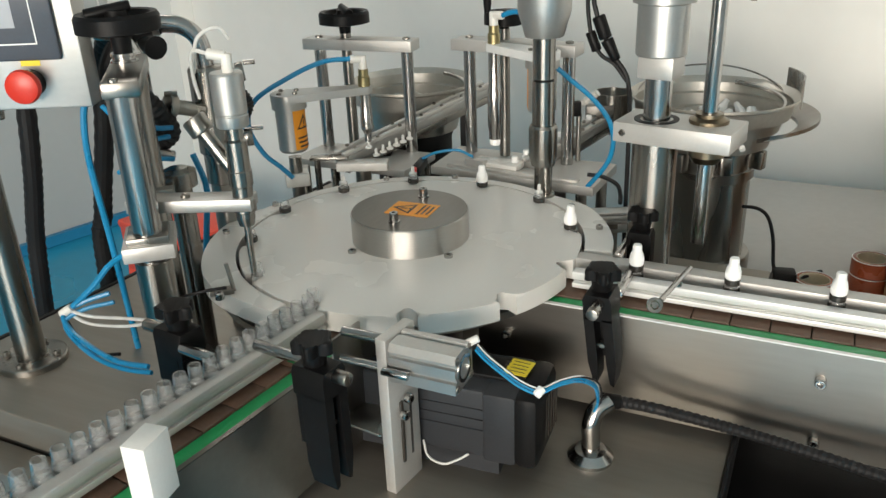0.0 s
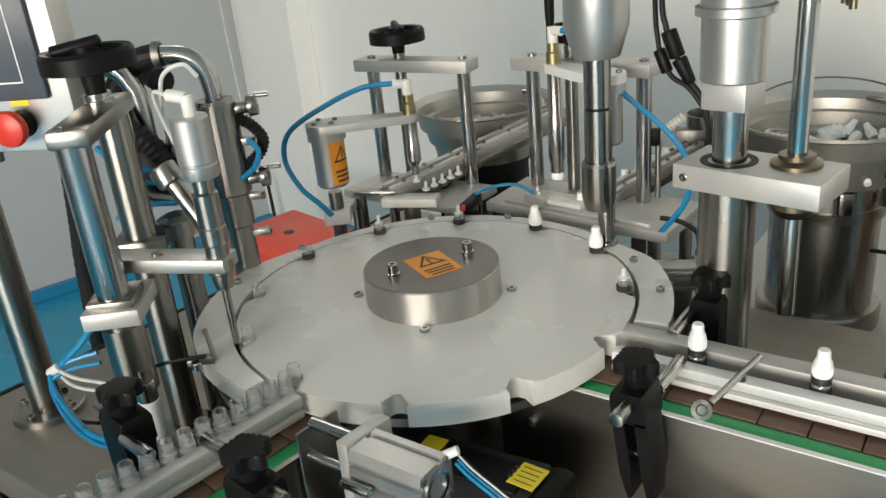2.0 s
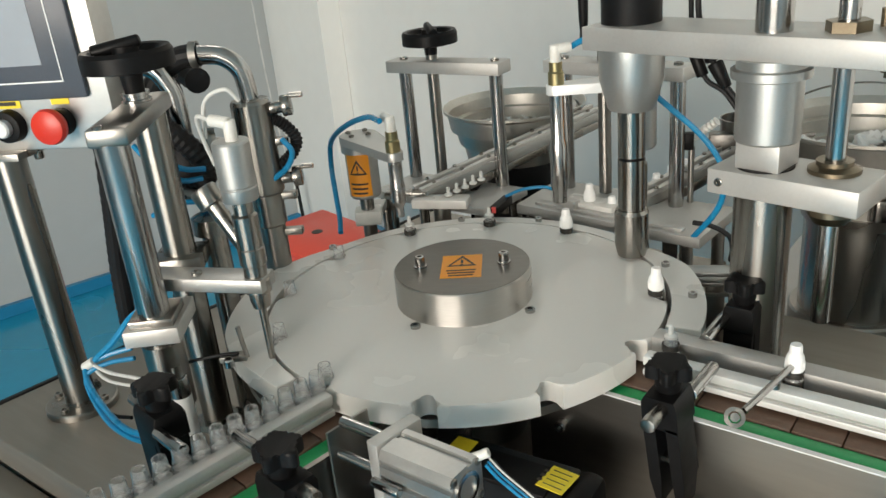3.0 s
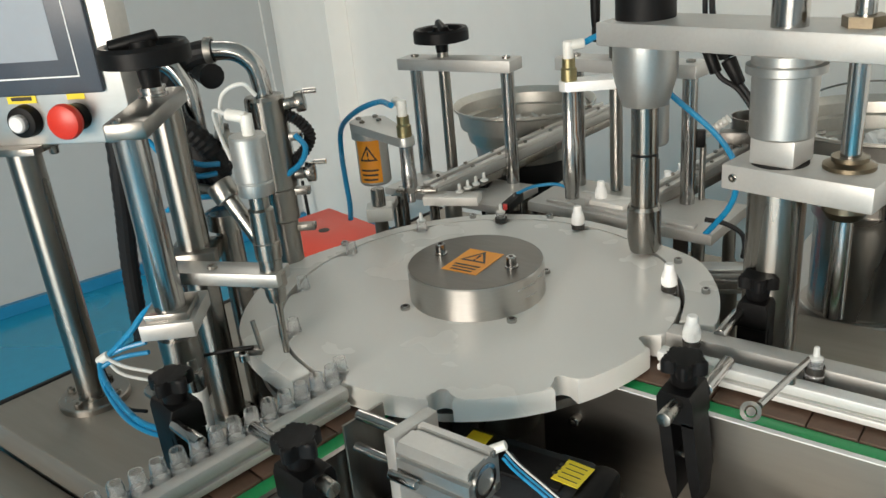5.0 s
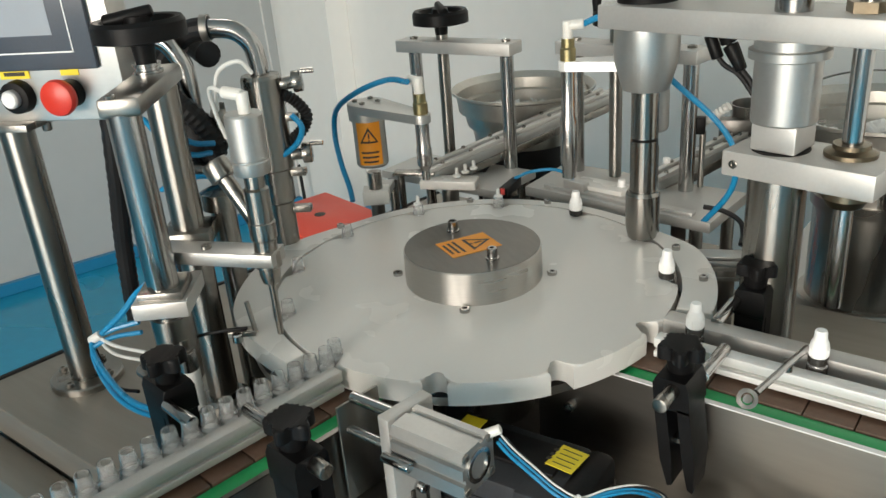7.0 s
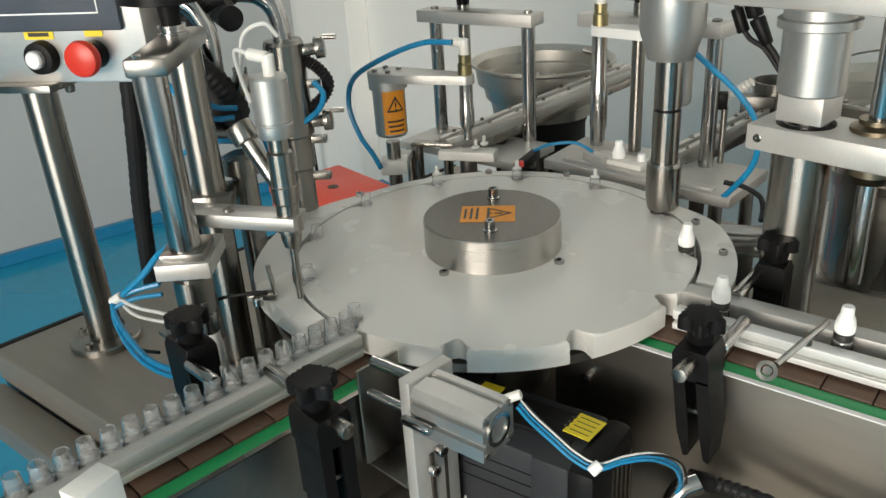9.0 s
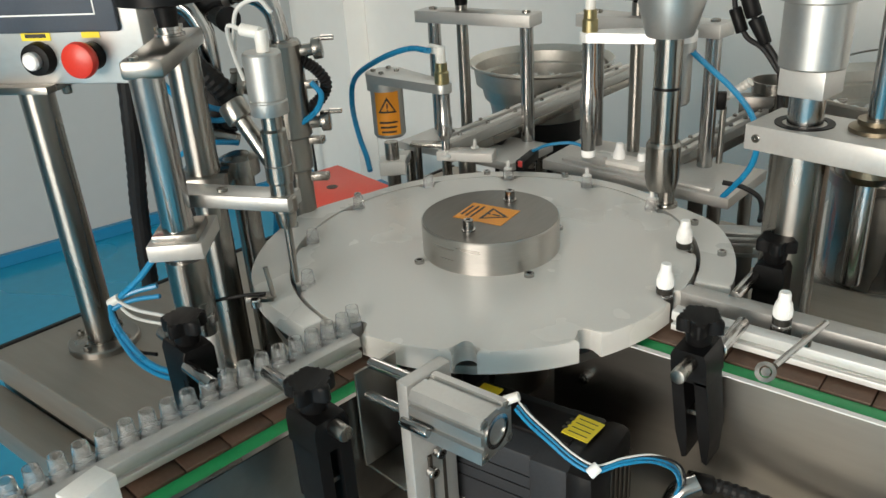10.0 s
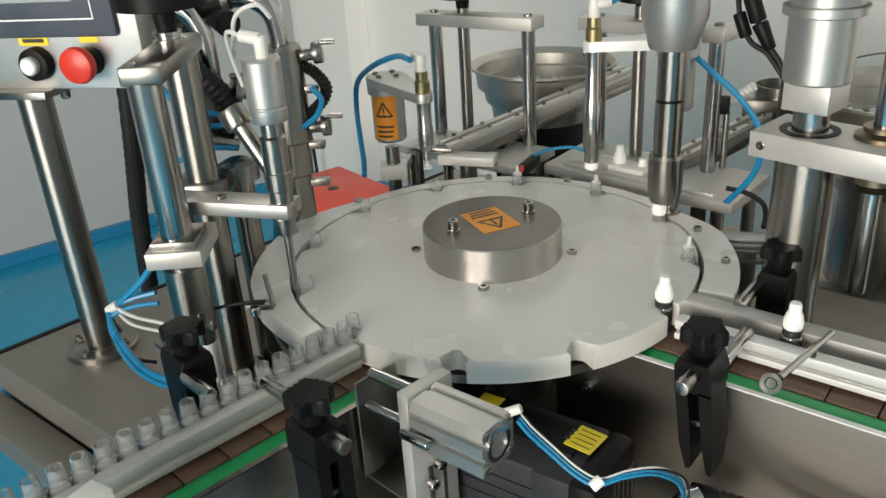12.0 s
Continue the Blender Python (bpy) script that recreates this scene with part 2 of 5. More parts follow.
room_box(south, 0, 8, -6.2, -6, 0, 0.8)
room_box(south, 0, 8, -6.2, -6, 2.5, 2.7)
room_box(south, 0, 3.7, -6.2, -6, 0.8, 2.5)
room_box(south, 6.7, 8, -6.2, -6, 0.8, 2.5)
# unseen south wall also darkened, for deeper contrast
setting("wall_south", south, DIMPANEL, "wall toned grey for less bounce, with a wide window opening", "wall")
setting("skirting_west", room_box(B(), 0.002, 0.03, -6, -0.452, 0.002, 0.05), COVEBLUE, "dark blue skirting along the wall", "skirting")
setting("skirting_north", room_box(B(), 0.5, 8, -0.38, -0.352, 0.002, 0.1), COVEBLUE, "dark blue skirting along the wall", "skirting")
setting("wall_column", room_box(B(), 0.002, 0.5, -0.45, -0.352, 0.0, 2.7), WALLPAINT, "shallow white boxed column in the corner", "column")
window = thing("window_1", "wide white framed window in the far wall", "window", rm(5.9, -6.1, 0.8), kind="structure")
for x in (3.73, 4.7, 5.7, 6.67):
    part("window_frame", room_box(B(), x - 0.03, x + 0.03, -6.13, -6.07, 0.8, 2.5), CAPWHITE, window)

lamp = bpy.data.lights.new("window_daylight", "AREA")
lamp.shape, lamp.size, lamp.size_y, lamp.energy, lamp.color = "RECTANGLE", 2.9, 1.6, WINDOW_W, (0.985, 0.905, 0.798)
lo = new("window_daylight", lamp)
lo.matrix_basis = look(rm(5.2, -5.95, 1.65), rm(3.6, 0, 1.2))
# fixture and lamp added out of view, to brighten the north wall
fill_panel = thing("ceiling_light", "unseen flush light added to brighten the wall", "ceiling light", rm(1.3, -1.05, 2.7))
part("frame", room_box(B(), 0.98, 1.62, -1.37, -0.73, 2.68, 2.699), ALU, fill_panel)
cl = bpy.data.lights.new("ceiling_lamp", "AREA")
cl.shape, cl.size, cl.size_y, cl.energy, cl.color = "RECTANGLE", 0.6, 0.6, WALLFILL_W, (1.0, 0.94, 0.85)
clo = new("ceiling_lamp", cl)
clo.matrix_basis = look(rm(1.3, -1.05, 2.67), rm(1.3, -1.05, 0))

# ---- the machine's deck ----
DZ = 0.845
deck = thing("machine_deck", "brushed stainless steel machine top with a black edge seal", "machine table", (0, 0, 0))
part("top_sheet", prism(B(), [(-0.553, -0.315), (0.398, -0.315), (0.398, 0.39), (0.1, 0.39), (0.1, 0.525), (-0.46, 0.525), (-0.505, 0.15)], DZ - 0.04, DZ, 0.003), DECK, deck)
part("edge_seal", prism(B(), [(-0.560, -0.314), (-0.5535, -0.314), (-0.5055, 0.15), (-0.4605, 0.524), (-0.4665, 0.524), (-0.512, 0.15)], DZ - 0.02, DZ + 0.002, 0.001), RUBBER, deck, "black rubber edge strip")
part("front_skirt", box(B(), (-0.30, -0.306, 0.757), (0.50, 0.014, 0.098), 0, 0.001), SHEET, deck)
# strip added to darken this edge and hide its blue reflection
part("side_seal", box(B(), (0.4005, 0.03, DZ - 0.018), (0.004, 0.68, 0.05), 0, 0.001), RUBBER, deck, "black rubber edge strip")
part("frame_ledge", box(B(), (-0.30, -0.338, 0.782), (0.50, 0.045, 0.036), 0, 0.003), DECK, deck, "steel frame ledge below the top")
part("cabinet", box(B(), (-0.053, 0.055, 0.45), (0.854, 0.65, 0.708), 0, 0.004), SHEET, deck, "stainless steel cabinet below the top")
for sx in (-0.45, 0.30):
    for sy in (-0.2, 0.33):
        part("foot", lathe(B(), [(0, 0), (0.03, 0), (0.03, 0.012), (0.012, 0.02), (0.012, 0.1), (0, 0.1)], (sx, sy, 0)), STEEL, deck)

# ---- conveyors ----
BZ = 0.975
IN_ANG = 7.4  # the infeed runs this much to the right of straight ahead


def conveyor(name, label, length, frame_m, s0, slats, back=0.0, front=0.0, lip_mat=RAIL):
    """A chain conveyor along its own x from s0, in the directions of frame_m."""
    th = thing(name, label, "conveyor", tuple(frame_m.translation), kind="structure")
    ang = math.degrees(frame_m.to_euler().z)

    def lb(x0, x1, y0, y1, z0, z1, bev=0.0):
        return box(B(), frame_m @ Vector(((x0 + x1) / 2, (y0 + y1) / 2, (z0 + z1) / 2)), (x1 - x0, y1 - y0, z1 - z0), ang, bev)
    s1 = s0 + length
    for sgn in (-1, 1):
        near = back if sgn > 0 else -front
        a, b = sorted((sgn * 0.0605 - near, sgn * 0.0635 - near))
        part("side_plate", lb(s0, s1, a, b, 0.858, BZ - 0.001), SHEET, th, "brushed stainless side plate")
        a, b = sorted((sgn * 0.0425 - near, sgn * 0.0595 - near))
        part("wear_strip", lb(s0, s1, a, b, BZ - 0.012, BZ - 0.0015, 0.001), GREEN, th, "bright green wear strip")
        a, b = sorted((sgn * 0.0598 - near, sgn * 0.0648 - near))
        part("lip", lb(s0, s1, a, b, BZ - 0.0008, BZ + 0.0006), lip_mat, th, "folded steel lip")
    part("under_tray", lb(s0, s1, -0.06 + front, 0.06 - back, 0.90, 0.91), SHEET, th)
    pitch = 0.0381
    first = lb(0, pitch - 0.0012, -0.0413 + front, 0.0413 - back, BZ - 0.006, BZ, 0.0008)
    base = part("slat", first, BELT, th)
    base.matrix_basis = Matrix.Translation(frame_m.to_3x3() @ Vector((s0, 0, 0)))
    for i in range(1, slats):
        ob = base.copy()
        scene.collection.objects.link(ob)
        ob.matrix_basis = Matrix.Translation(frame_m.to_3x3() @ Vector((s0 + i * pitch, 0, 0)))
    return th, lb


OUT_M = Matrix.Translation((0, 0.0, 0))
out_conv, out_lb = conveyor("outfeed_conveyor", "stainless outfeed conveyor with brown chain and green strips", 1.05, OUT_M, 0.115, 27)
for x in (0.151, ):
    part("bolt", bolt(B(), (x, -0.0635, 0.929), 0.0055, 0.009, (0, -1, 0)), CHROME, out_conv)
for x, z in ((0.471, 0.942), (0.474, 0.872), (0.80, 0.872)):
    part("bolt", bolt(B(), (x, -0.0635, z), 0.0055, 0.009, (0, -1, 0)), CHROME, out_conv)
for sx in (0.3, 0.7, 1.05):
    zl = DZ if sx < 0.4 else 0.801
    part("leg", box(B(), (sx, 0.03, (0.872 + zl) / 2), (0.03, 0.03, 0.872 - zl), 0, 0.002), STEEL, out_conv)
# infeed: its own x points along the bottles' way, from far towards the dial
IN_DIR = Vector((math.sin(radians(IN_ANG)), math.cos(radians(IN_ANG)), 0))
IN_END = Vector((-0.0085, -0.1925, 0))
IN_M = Matrix.Translation(IN_END) @ pose(0, 0, 0, 0, 0, 90 - IN_ANG)
# infeed lip in the darkened steel, so no pale reflection shows
in_conv, in_lb = conveyor("infeed_conveyor", "stainless infeed conveyor with brown chain and green strips", 0.75, IN_M, -0.69, 19, 0.026, 0.0075, DARKSTEEL)
for s in (-0.2, -0.6):
    p = IN_M @ Vector((s, 0, 0))
    z1, z0 = 0.872, DZ if s > -0.15 else 0.0
    part("leg", box(B(), (p.x, p.y, (z0 + z1) / 2), (0.03, 0.03, z1 - z0), 90 - IN_ANG, 0.002), STEEL, in_conv)


def guide_rail(label, lb, x0, x1, y0, y1, z0=0.979, z1=1.003, groove=0, mat_=RAIL):
    th = thing("guide_rail", label, "guide rail", (0, 0, 0), group="conveyor guide rails")
    if groove:
        zm = z0 + (z1 - z0) * 0.42
        part("upper_bar", lb(x0, x1, y0, y1, zm + 0.002, z1, 0.0012), mat_, th)
        part("lower_bar", lb(x0, x1, y0, y1, z0, zm - 0.002, 0.0012), mat_, th)
        a, b = (y0 + 0.003, y1) if groove > 0 else (y0, y1 - 0.003)
        part("web", lb(x0 + 0.001, x1 - 0.001, a, b, zm - 0.002, zm + 0.002), ALU, th, "grey bottom of the groove")
    else:
        part("bar", lb(x0, x1, y0, y1, z0, z1, 0.002), mat_, th)
    return th


guide_rail("white grooved guide rail on the outfeed conveyor", out_lb, 0.212, 1.16, -0.0265, -0.0125, z1=0.998, groove=1)
guide_rail("pale grey guide rail along the back of the outfeed", out_lb, 0.205, 1.16, 0.0065, 0.0265, z1=1.0, mat_=ALU_PALE)
guide_rail("pale grey square guide rail on the infeed conveyor", in_lb, -0.69, -0.018, -0.0235, -0.0105, z0=0.981, z1=1.002, groove=1, mat_=ALU_PALE)
guide_rail("thin grey guide rail behind the infeed bottles", in_lb, -0.69, -0.03, 0.0095, 0.0145, z0=0.977, z1=0.992, mat_=ALU)


def star_knob(parent, at, r=0.0188, h=0.012):
    k = 5
    pts = []
    for i in range(72):
        a = 2 * math.pi * i / 72
        rr = r * (0.82 + 0.18 * math.cos(k * a))
        pts.append((rr * math.cos(a), rr * math.sin(a)))
    bm = prism(B(), pts, 0, h, 0.003, Matrix.Translation(at))
    return part("star_knob", bm, BLACK, parent, "lobed black clamping knob")


def rail_clamp(label, m, rod=0.05, off=0.0, up=0.0, lean=0.0, low=0.0, pin=-0.131):
    """A black plastic clamp outside the conveyor's plate; its own -y points away from the belt."""
    m = m @ Matrix.Translation((0, off, up))
    th = thing("rail_clamp", label, "clamp", tuple(m @ Vector((0, -0.085, 0.90))), group="guide rail clamps")
    ang = math.degrees(m.to_euler().z)

    def lb(x0, x1, y0, y1, z0, z1, bev=0.0):
        return box(B(), m @ Vector(((x0 + x1) / 2, (y0 + y1) / 2, (z0 + z1) / 2)), (x1 - x0, y1 - y0, z1 - z0), ang, bev)

    def slab(outline, y0, y1, bev):
        """An outline across and up, drawn from y0 to y1."""
        bm = prism(B(), outline, y0, y1, bev)
        for v in bm.verts:
            x, z, y = v.co
            v.co = m @ Vector((x + lean * max(0.0, 1.0 - z), y, z))
        return bm
    part("body", slab([(-0.0145, 0.985), (0.0145, 0.985), (0.0145, 1.006), (0.012, 1.012), (-0.012, 1.012), (-0.0145, 1.006)], -0.106, -0.070, 0.0015), BLACK, th)
    part("back_plate", slab([(-0.0135, 0.935), (0.0135, 0.935), (0.0135, 0.986), (-0.0135, 0.986)], -0.086, -0.072, 0.001), BLACK, th)
    for sgn in (-1, 1):
        out = [(0.0045, 0.987), (0.0045, 0.938 - low), (0.0065, 0.914 - low), (0.0105, 0.912 - low), (0.0145, 0.936 - low), (0.0145, 0.987)]
        part("jaw", slab([(x * sgn, z) for x, z in (out if sgn < 0 else out[::-1])], -0.106, -0.078, 0.001), BLACK, th)
    part("cross_pin", lb(-0.008 + lean * 0.046, 0.008 + lean * 0.046, -0.1, -0.09, 0.952, 0.956), STEEL, th)
    part("neck", cyl(B(), m @ Vector((0, -0.086, 1.010)), m @ Vector((0, -0.086, 1.026)), 0.0095, 0.012), BLACK, th)
    star_knob(th, m @ Vector((0, -0.086, 1.024)))
    part("bolt_end", cyl(B(), m @ Vector((0.002, pin, 1.004)), m @ Vector((0.002, -0.104, 1.004)), 0.006, bev=0.001), STEEL, th, "bright round bolt end")
    part("rod", cyl(B(), m @ Vector((0.012, -0.07, 1.0)), m @ Vector((0.012, -0.07 + rod, 1.0)), 0.0055, bev=0.0006), CHROME, th, "bright round support rod")
    return th


rail_clamp("black plastic rail clamp with star knob on the outfeed", Matrix.Translation((0.2605, 0, 0.002)), lean=0.13)
rail_clamp("black plastic rail clamp behind the outfeed rail", pose(0.262, 0.002, 0, 0, 0, 180))
CLAMP_Y = -0.122
rail_clamp("black plastic rail clamp with star knob on the infeed", IN_M @ Matrix.Translation((CLAMP_Y, 0, 0)), 0.066, -0.016, 0.012, 0.0, 0.02, -0.12)
rail_clamp("black plastic rail clamp behind the infeed bottles", IN_M @ pose(CLAMP_Y - 0.014, 0, 0, 0, 0, 180), 0.04, 0.034, 0.012)

eye = thing("eye_rod", "bright steel rod with ring end across the rail", "rod", (0.313, -0.09, BZ))
part("rod", cyl(B(), (0.318, -0.082, 1.009), (0.333, -0.005, 1.013), 0.0028, seg=16), CHROME, eye)
ring = B()
rm_ = Matrix.Translation((0.314, -0.09, 1.007)) @ Vector((0.35, -0.75, 0.55)).to_track_quat("Z", "Y").to_matrix().to_4x4()
lathe(ring, [(0.0046, -0.002), (0.0078, -0.002), (0.0078, 0.002), (0.0046, 0.002)], seg=28, m=rm_)
part("ring", ring, STEEL, eye)
part("core", lathe(B(), [(0, -0.0035), (0.0034, -0.0035), (0.0034, 0.0035), (0, 0.0035)], seg=20, m=rm_), STEEL, eye)
part("stem", cyl(B(), (0.326, -0.03, 1.003), (0.3262, -0.03, 1.012), 0.004, seg=14), STEEL, eye)

carton = thing("folding_carton", "small upright white carton beside the infeed rail", "carton", (0.022, -0.468, BZ), 18)
part("carton_body", box(B(), (0.022, -0.468, BZ + 0.0275), (0.02, 0.03, 0.055), 8, 0.0006), PAPER, carton)
part("print_bar", box(B(), (0.0325, -0.478, BZ + 0.02), (0.0006, 0.006, 0.014), 8), INK, carton)

# ---- the index dial ----
PHASE = 26.0
RD = 0.2065
PR = 0.1955
dial = thing("index_dial", "round white plastic index dial with twelve bottle pockets", "turntable", (0, 0, 0.978))
outline = []
for k in range(12):
    a0 = radians(PHASE + 30 * k)
    half = math.asin(0.0105 / RD)
    steps = 12
    # rim between two pockets, going round to the next one
    for i in range(9):
        t = i / 8
        a = a0 - radians(30) + half + t * (radians(30) - 2 * half)
        outline.append((RD * math.cos(a), RD * math.sin(a)))
    for i in range(1, steps):
        b = math.pi * i / steps
        lx, ly = PR + 0.002 - 0.011 * math.sin(b), -0.0100 * math.cos(b)
        outline.append((lx * math.cos(a0) - ly * math.sin(a0), lx * math.sin(a0) + ly * math.cos(a0)))
part("disc", prism(B(), outline, 0.978, 1.0, 0.0035), POM, dial)
part("hub", lathe(B(), [(0, 0.998), (0.0715, 0.998), (0.0715, 1.0334), (0.0705, 1.0344), (0, 1.0344)], seg=96), TURNED, dial, "turned stainless hub with a flat top")
# thin disc paints the dark reflection on the stainless hub's top
part("hub_face", lathe(B(), [(0, 1.034), (0.0702, 1.034), (0.0702, 1.0347), (0, 1.0347)], seg=96), DARKSTEEL, dial, "top of the hub with its dark reflection painted in")
for a in (-87, 93):
    p = (0.0435 * math.cos(radians(a)), 0.0435 * math.sin(radians(a)))
    hb = part("hub_screw", lathe(B(), [(0, 1.0345), (0.0068, 1.0345), (0.0068, 1.0365), (0.0052, 1.0368), (0.0052, 1.046), (0.0044, 1.0468), (0.0025, 1.0468), (0.0022, 1.043), (0, 1.043)], (*p, 0), 20), CHROME, dial)
HUB_BOLT = 59.0
for k in range(4):
    a = radians(HUB_BOLT + 90 * k)
    part("disc_screw", bolt(B(), (0.0815 * math.cos(a), 0.0815 * math.sin(a), 0.9995), 0.0052, 0.0042), CHROME, dial)


def warning_label(parent, m, w, h, bend=None, text_rows=3):
    """An orange warning sticker: triangle and bars of writing, in the plane of m (x across, y up)."""
    def tri(bm, s, cx, cy, z):
        prism(bm, [(cx - s, cy - s * 0.58), (cx + s, cy - s * 0.58), (cx, cy + s * 1.15)], z, z + 0.0001, 0, None)
        return bm

    def put(bm):
        if bend:
            for v in bm.verts:
                a = v.co.x / bend
                r = bend + v.co.z
                v.co = Vector((r * math.sin(a), v.co.y, r * math.cos(a) - bend))
        bmesh.ops.transform(bm, matrix=m, verts=bm.verts)
        return bm
    bg = B()
    n = 14
    pr = [bg.verts.new((-w / 2 + w * i / n, y, 0.0)) for y in (-h / 2, h / 2) for i in range(n + 1)]
    for i in range(n):
        bg.faces.new((pr[i], pr[i + 1], pr[n + 2 + i], pr[n + 1 + i]))
    ext = bmesh.ops.extrude_face_region(bg, geom=list(bg.faces))
    for v in ext["geom"]:
        if isinstance(v, bmesh.types.BMVert):
            v.co.z += 0.0003
    st = part("sticker", put(bg), ORANGE, parent, "orange warning sticker with a black triangle")
    s = min(w, h) * 0.37
    cy = h * 0.14 if h > w * 0.8 else 0.0
    cx = 0.0 if h > w * 0.8 else w * 0.2
    t = B()
    outer = [(cx - s, cy - s * 0.58), (cx + s, cy - s * 0.58), (cx, cy + s * 1.15)]
    inner = [(cx + (x - cx) * 0.72, cy + (y - cy) * 0.66) for x, y in outer]
    ov = [t.verts.new((x, y, 0.0006)) for x, y in outer]
    iv = [t.verts.new((x, y, 0.0006)) for x, y in inner]
    for i in range(3):
        j = (i + 1) % 3
        t.faces.new((ov[i], ov[j], iv[j], iv[i]))
    box(t, (cx, cy + s * 0.2, 0.0006), (s * 0.16, s * 0.55, 0.0002))
    box(t, (cx, cy - s * 0.3, 0.0006), (s * 0.16, s * 0.14, 0.0002))
    if bend:
        bmesh.ops.subdivide_edges(t, edges=t.edges[:], cuts=5, use_grid_fill=True)
    part("warning_triangle", put(t), INK, st)
    bars = B()
    if h > w * 0.8:
        for i in range(text_rows):
            box(bars, (0, -h * (0.2 + 0.11 * i), 0.0006), (w * (0.72 - 0.06 * i), h * 0.045, 0.0002))
    else:
        for i in range(text_rows):
            box(bars, (-w * 0.24, h * (0.25 - 0.2 * i), 0.0006), (w * 0.34, h * 0.08, 0.0002))
    if bend:
        bmesh.ops.subdivide_edges(bars, edges=bars.edges[:], cuts=4, use_grid_fill=True)
    part("print_bar", put(bars), INK, st, "rows of small black print")
    return st


# the sticker lies flat on the hub, in line with its two screws
warning_label(dial, Matrix.Translation((0, 0, 1.0349)) @ pose(0.004, 0.0, 0, 0, 0, 93), 0.042, 0.056)

guard = thing("dial_guard", "white plastic guard plate screwed round the dial", "guard", (0, 0, 0.978))


def arc_plate(a0, a1, r0, r1fn, z0, z1, bev, n=60):
    pts = []
    for i in range(n + 1):
        a = a0 + (a1 - a0) * i / n
        r = r1fn(a)
        pts.append((r * math.cos(radians(a)), r * math.sin(radians(a))))
    for i in range(n, -1, -1):
        a = a0 + (a1 - a0) * i / n
        pts.append((r0 * math.cos(radians(a)), r0 * math.sin(radians(a))))
    return prism(B(), pts, z0, z1, bev)


def guard_r(a):
    def ss(x):
        x = max(0, min(1, x))
        return x * x * (3 - 2 * x)
    left = 0.023 * ss((a - 165) / 30) * (1 - 0.8 * ss((a - 225) / 34))
    right = 0.017 * ss((62 - a) / 20)
    return 0.2265 + left + right


part("guard_plate", arc_plate(9, 259, 0.2105, guard_r, 0.978, 0.9995, 0.0018, 110), POM, guard)
for a, r in ((25.6, 0.231), (126.5, 0.2195), (172, 0.226), (45, 0.221), (100, 0.2195), (198, 0.236)):
    part("guard_screw", bolt(B(), (r * math.cos(radians(a)), r * math.sin(radians(a)), 0.999), 0.0045, 0.0055), CHROME, guard)
support = thing("dial_support", "dark round bed plate and column under the dial", "bed plate", (0, 0, DZ))
part("bed", lathe(B(), [(0, 0.966), (0.19, 0.966), (0.19, 0.9745), (0, 0.9745)], seg=72), SHEET, support, "round steel bed plate")
part("outer_bed", arc_plate(-6, 262, 0.185, lambda a: 0.236, 0.9665, 0.9748, 0), SHEET, support)
part("column", cyl(B(), (0, 0, DZ), (0, 0, 0.966), 0.06), STEEL, support)
for a in (60, 120, 200, 240, 25):
    part("post", cyl(B(), (0.21 * math.cos(radians(a)), 0.21 * math.sin(radians(a)), DZ), (0.21 * math.cos(radians(a)), 0.21 * math.sin(radians(a)), 0.967), 0.009), STEEL, support)

# ---- stations behind the dial ----
STZ = 1.0


def station_table(label, corners, z0, z1):
    th = thing("station_plate", label, "mounting plate", (sum(c[0] for c in corners) / 4, sum(c[1] for c in corners) / 4, z0))
    part("plate", prism(B(), corners, z0, z1, 0.001), ALU_PALE, th)
    for x, y in corners:
        cx, cy = sum(c[0] for c in corners) / 4, sum(c[1] for c in corners) / 4
        px, py = x + (cx - x) * 0.15, y + (cy - y) * 0.15
        part("post", cyl(B(), (px, py, DZ), (px, py, z0), 0.008), STEEL, th)
    return th


station_table("grey aluminium plate under the stopper station", [(-0.335, 0.235), (-0.13, 0.232), (-0.125, 0.33), (-0.33, 0.33)], 0.985, 0.996)
station_table("grey aluminium plate under the cap station", [(-0.10, 0.262), (0.16, 0.245), (0.165, 0.36), (-0.10, 0.375)], 0.985, 0.998)


def hand_wheel(parent, at, r, handle=(0.7, 0.3), hz=0.045, lay=False):
    x, y, z = at
    bm = B()
    lathe(bm, [(0.0, 0), (r * 0.25, 0), (r * 0.3, 0.010), (r * 0.72, 0.010), (r * 0.78, 0.0), (r, 0.002), (r, 0.016), (r * 0.94, 0.02), (r * 0.8, 0.019), (r * 0.7, 0.013), (r * 0.3, 0.013), (r * 0.28, 0.022), (0, 0.022)], at, 40)
    wheel = part("hand_wheel", bm, BLACK, parent, "black plastic hand wheel")
    part("wheel_hub", cyl(B(), (x, y, z - (0.02 if r > 0.041 else 0.014)), (x, y, z + 0.002), r * 0.22, r * 0.26), BLACK, parent)
    a = (x + r * handle[0], y + r * handle[1], z + 0.018)
    if lay:
        b = (x - r * handle[0] * 0.5, y - r * handle[1] * 0.5, z + 0.026)
        part("folding_grip", cyl(B(), a, b, r * 0.17, r * 0.13, bev=0.002), BLACK, wheel)
    else:
        part("grip", lathe(B(), [(0, 0), (r * 0.16, 0), (r * 0.2, hz * 0.3), (r * 0.22, hz * 0.9), (r * 0.12, hz), (0, hz)], a, 18), BLACK, wheel)


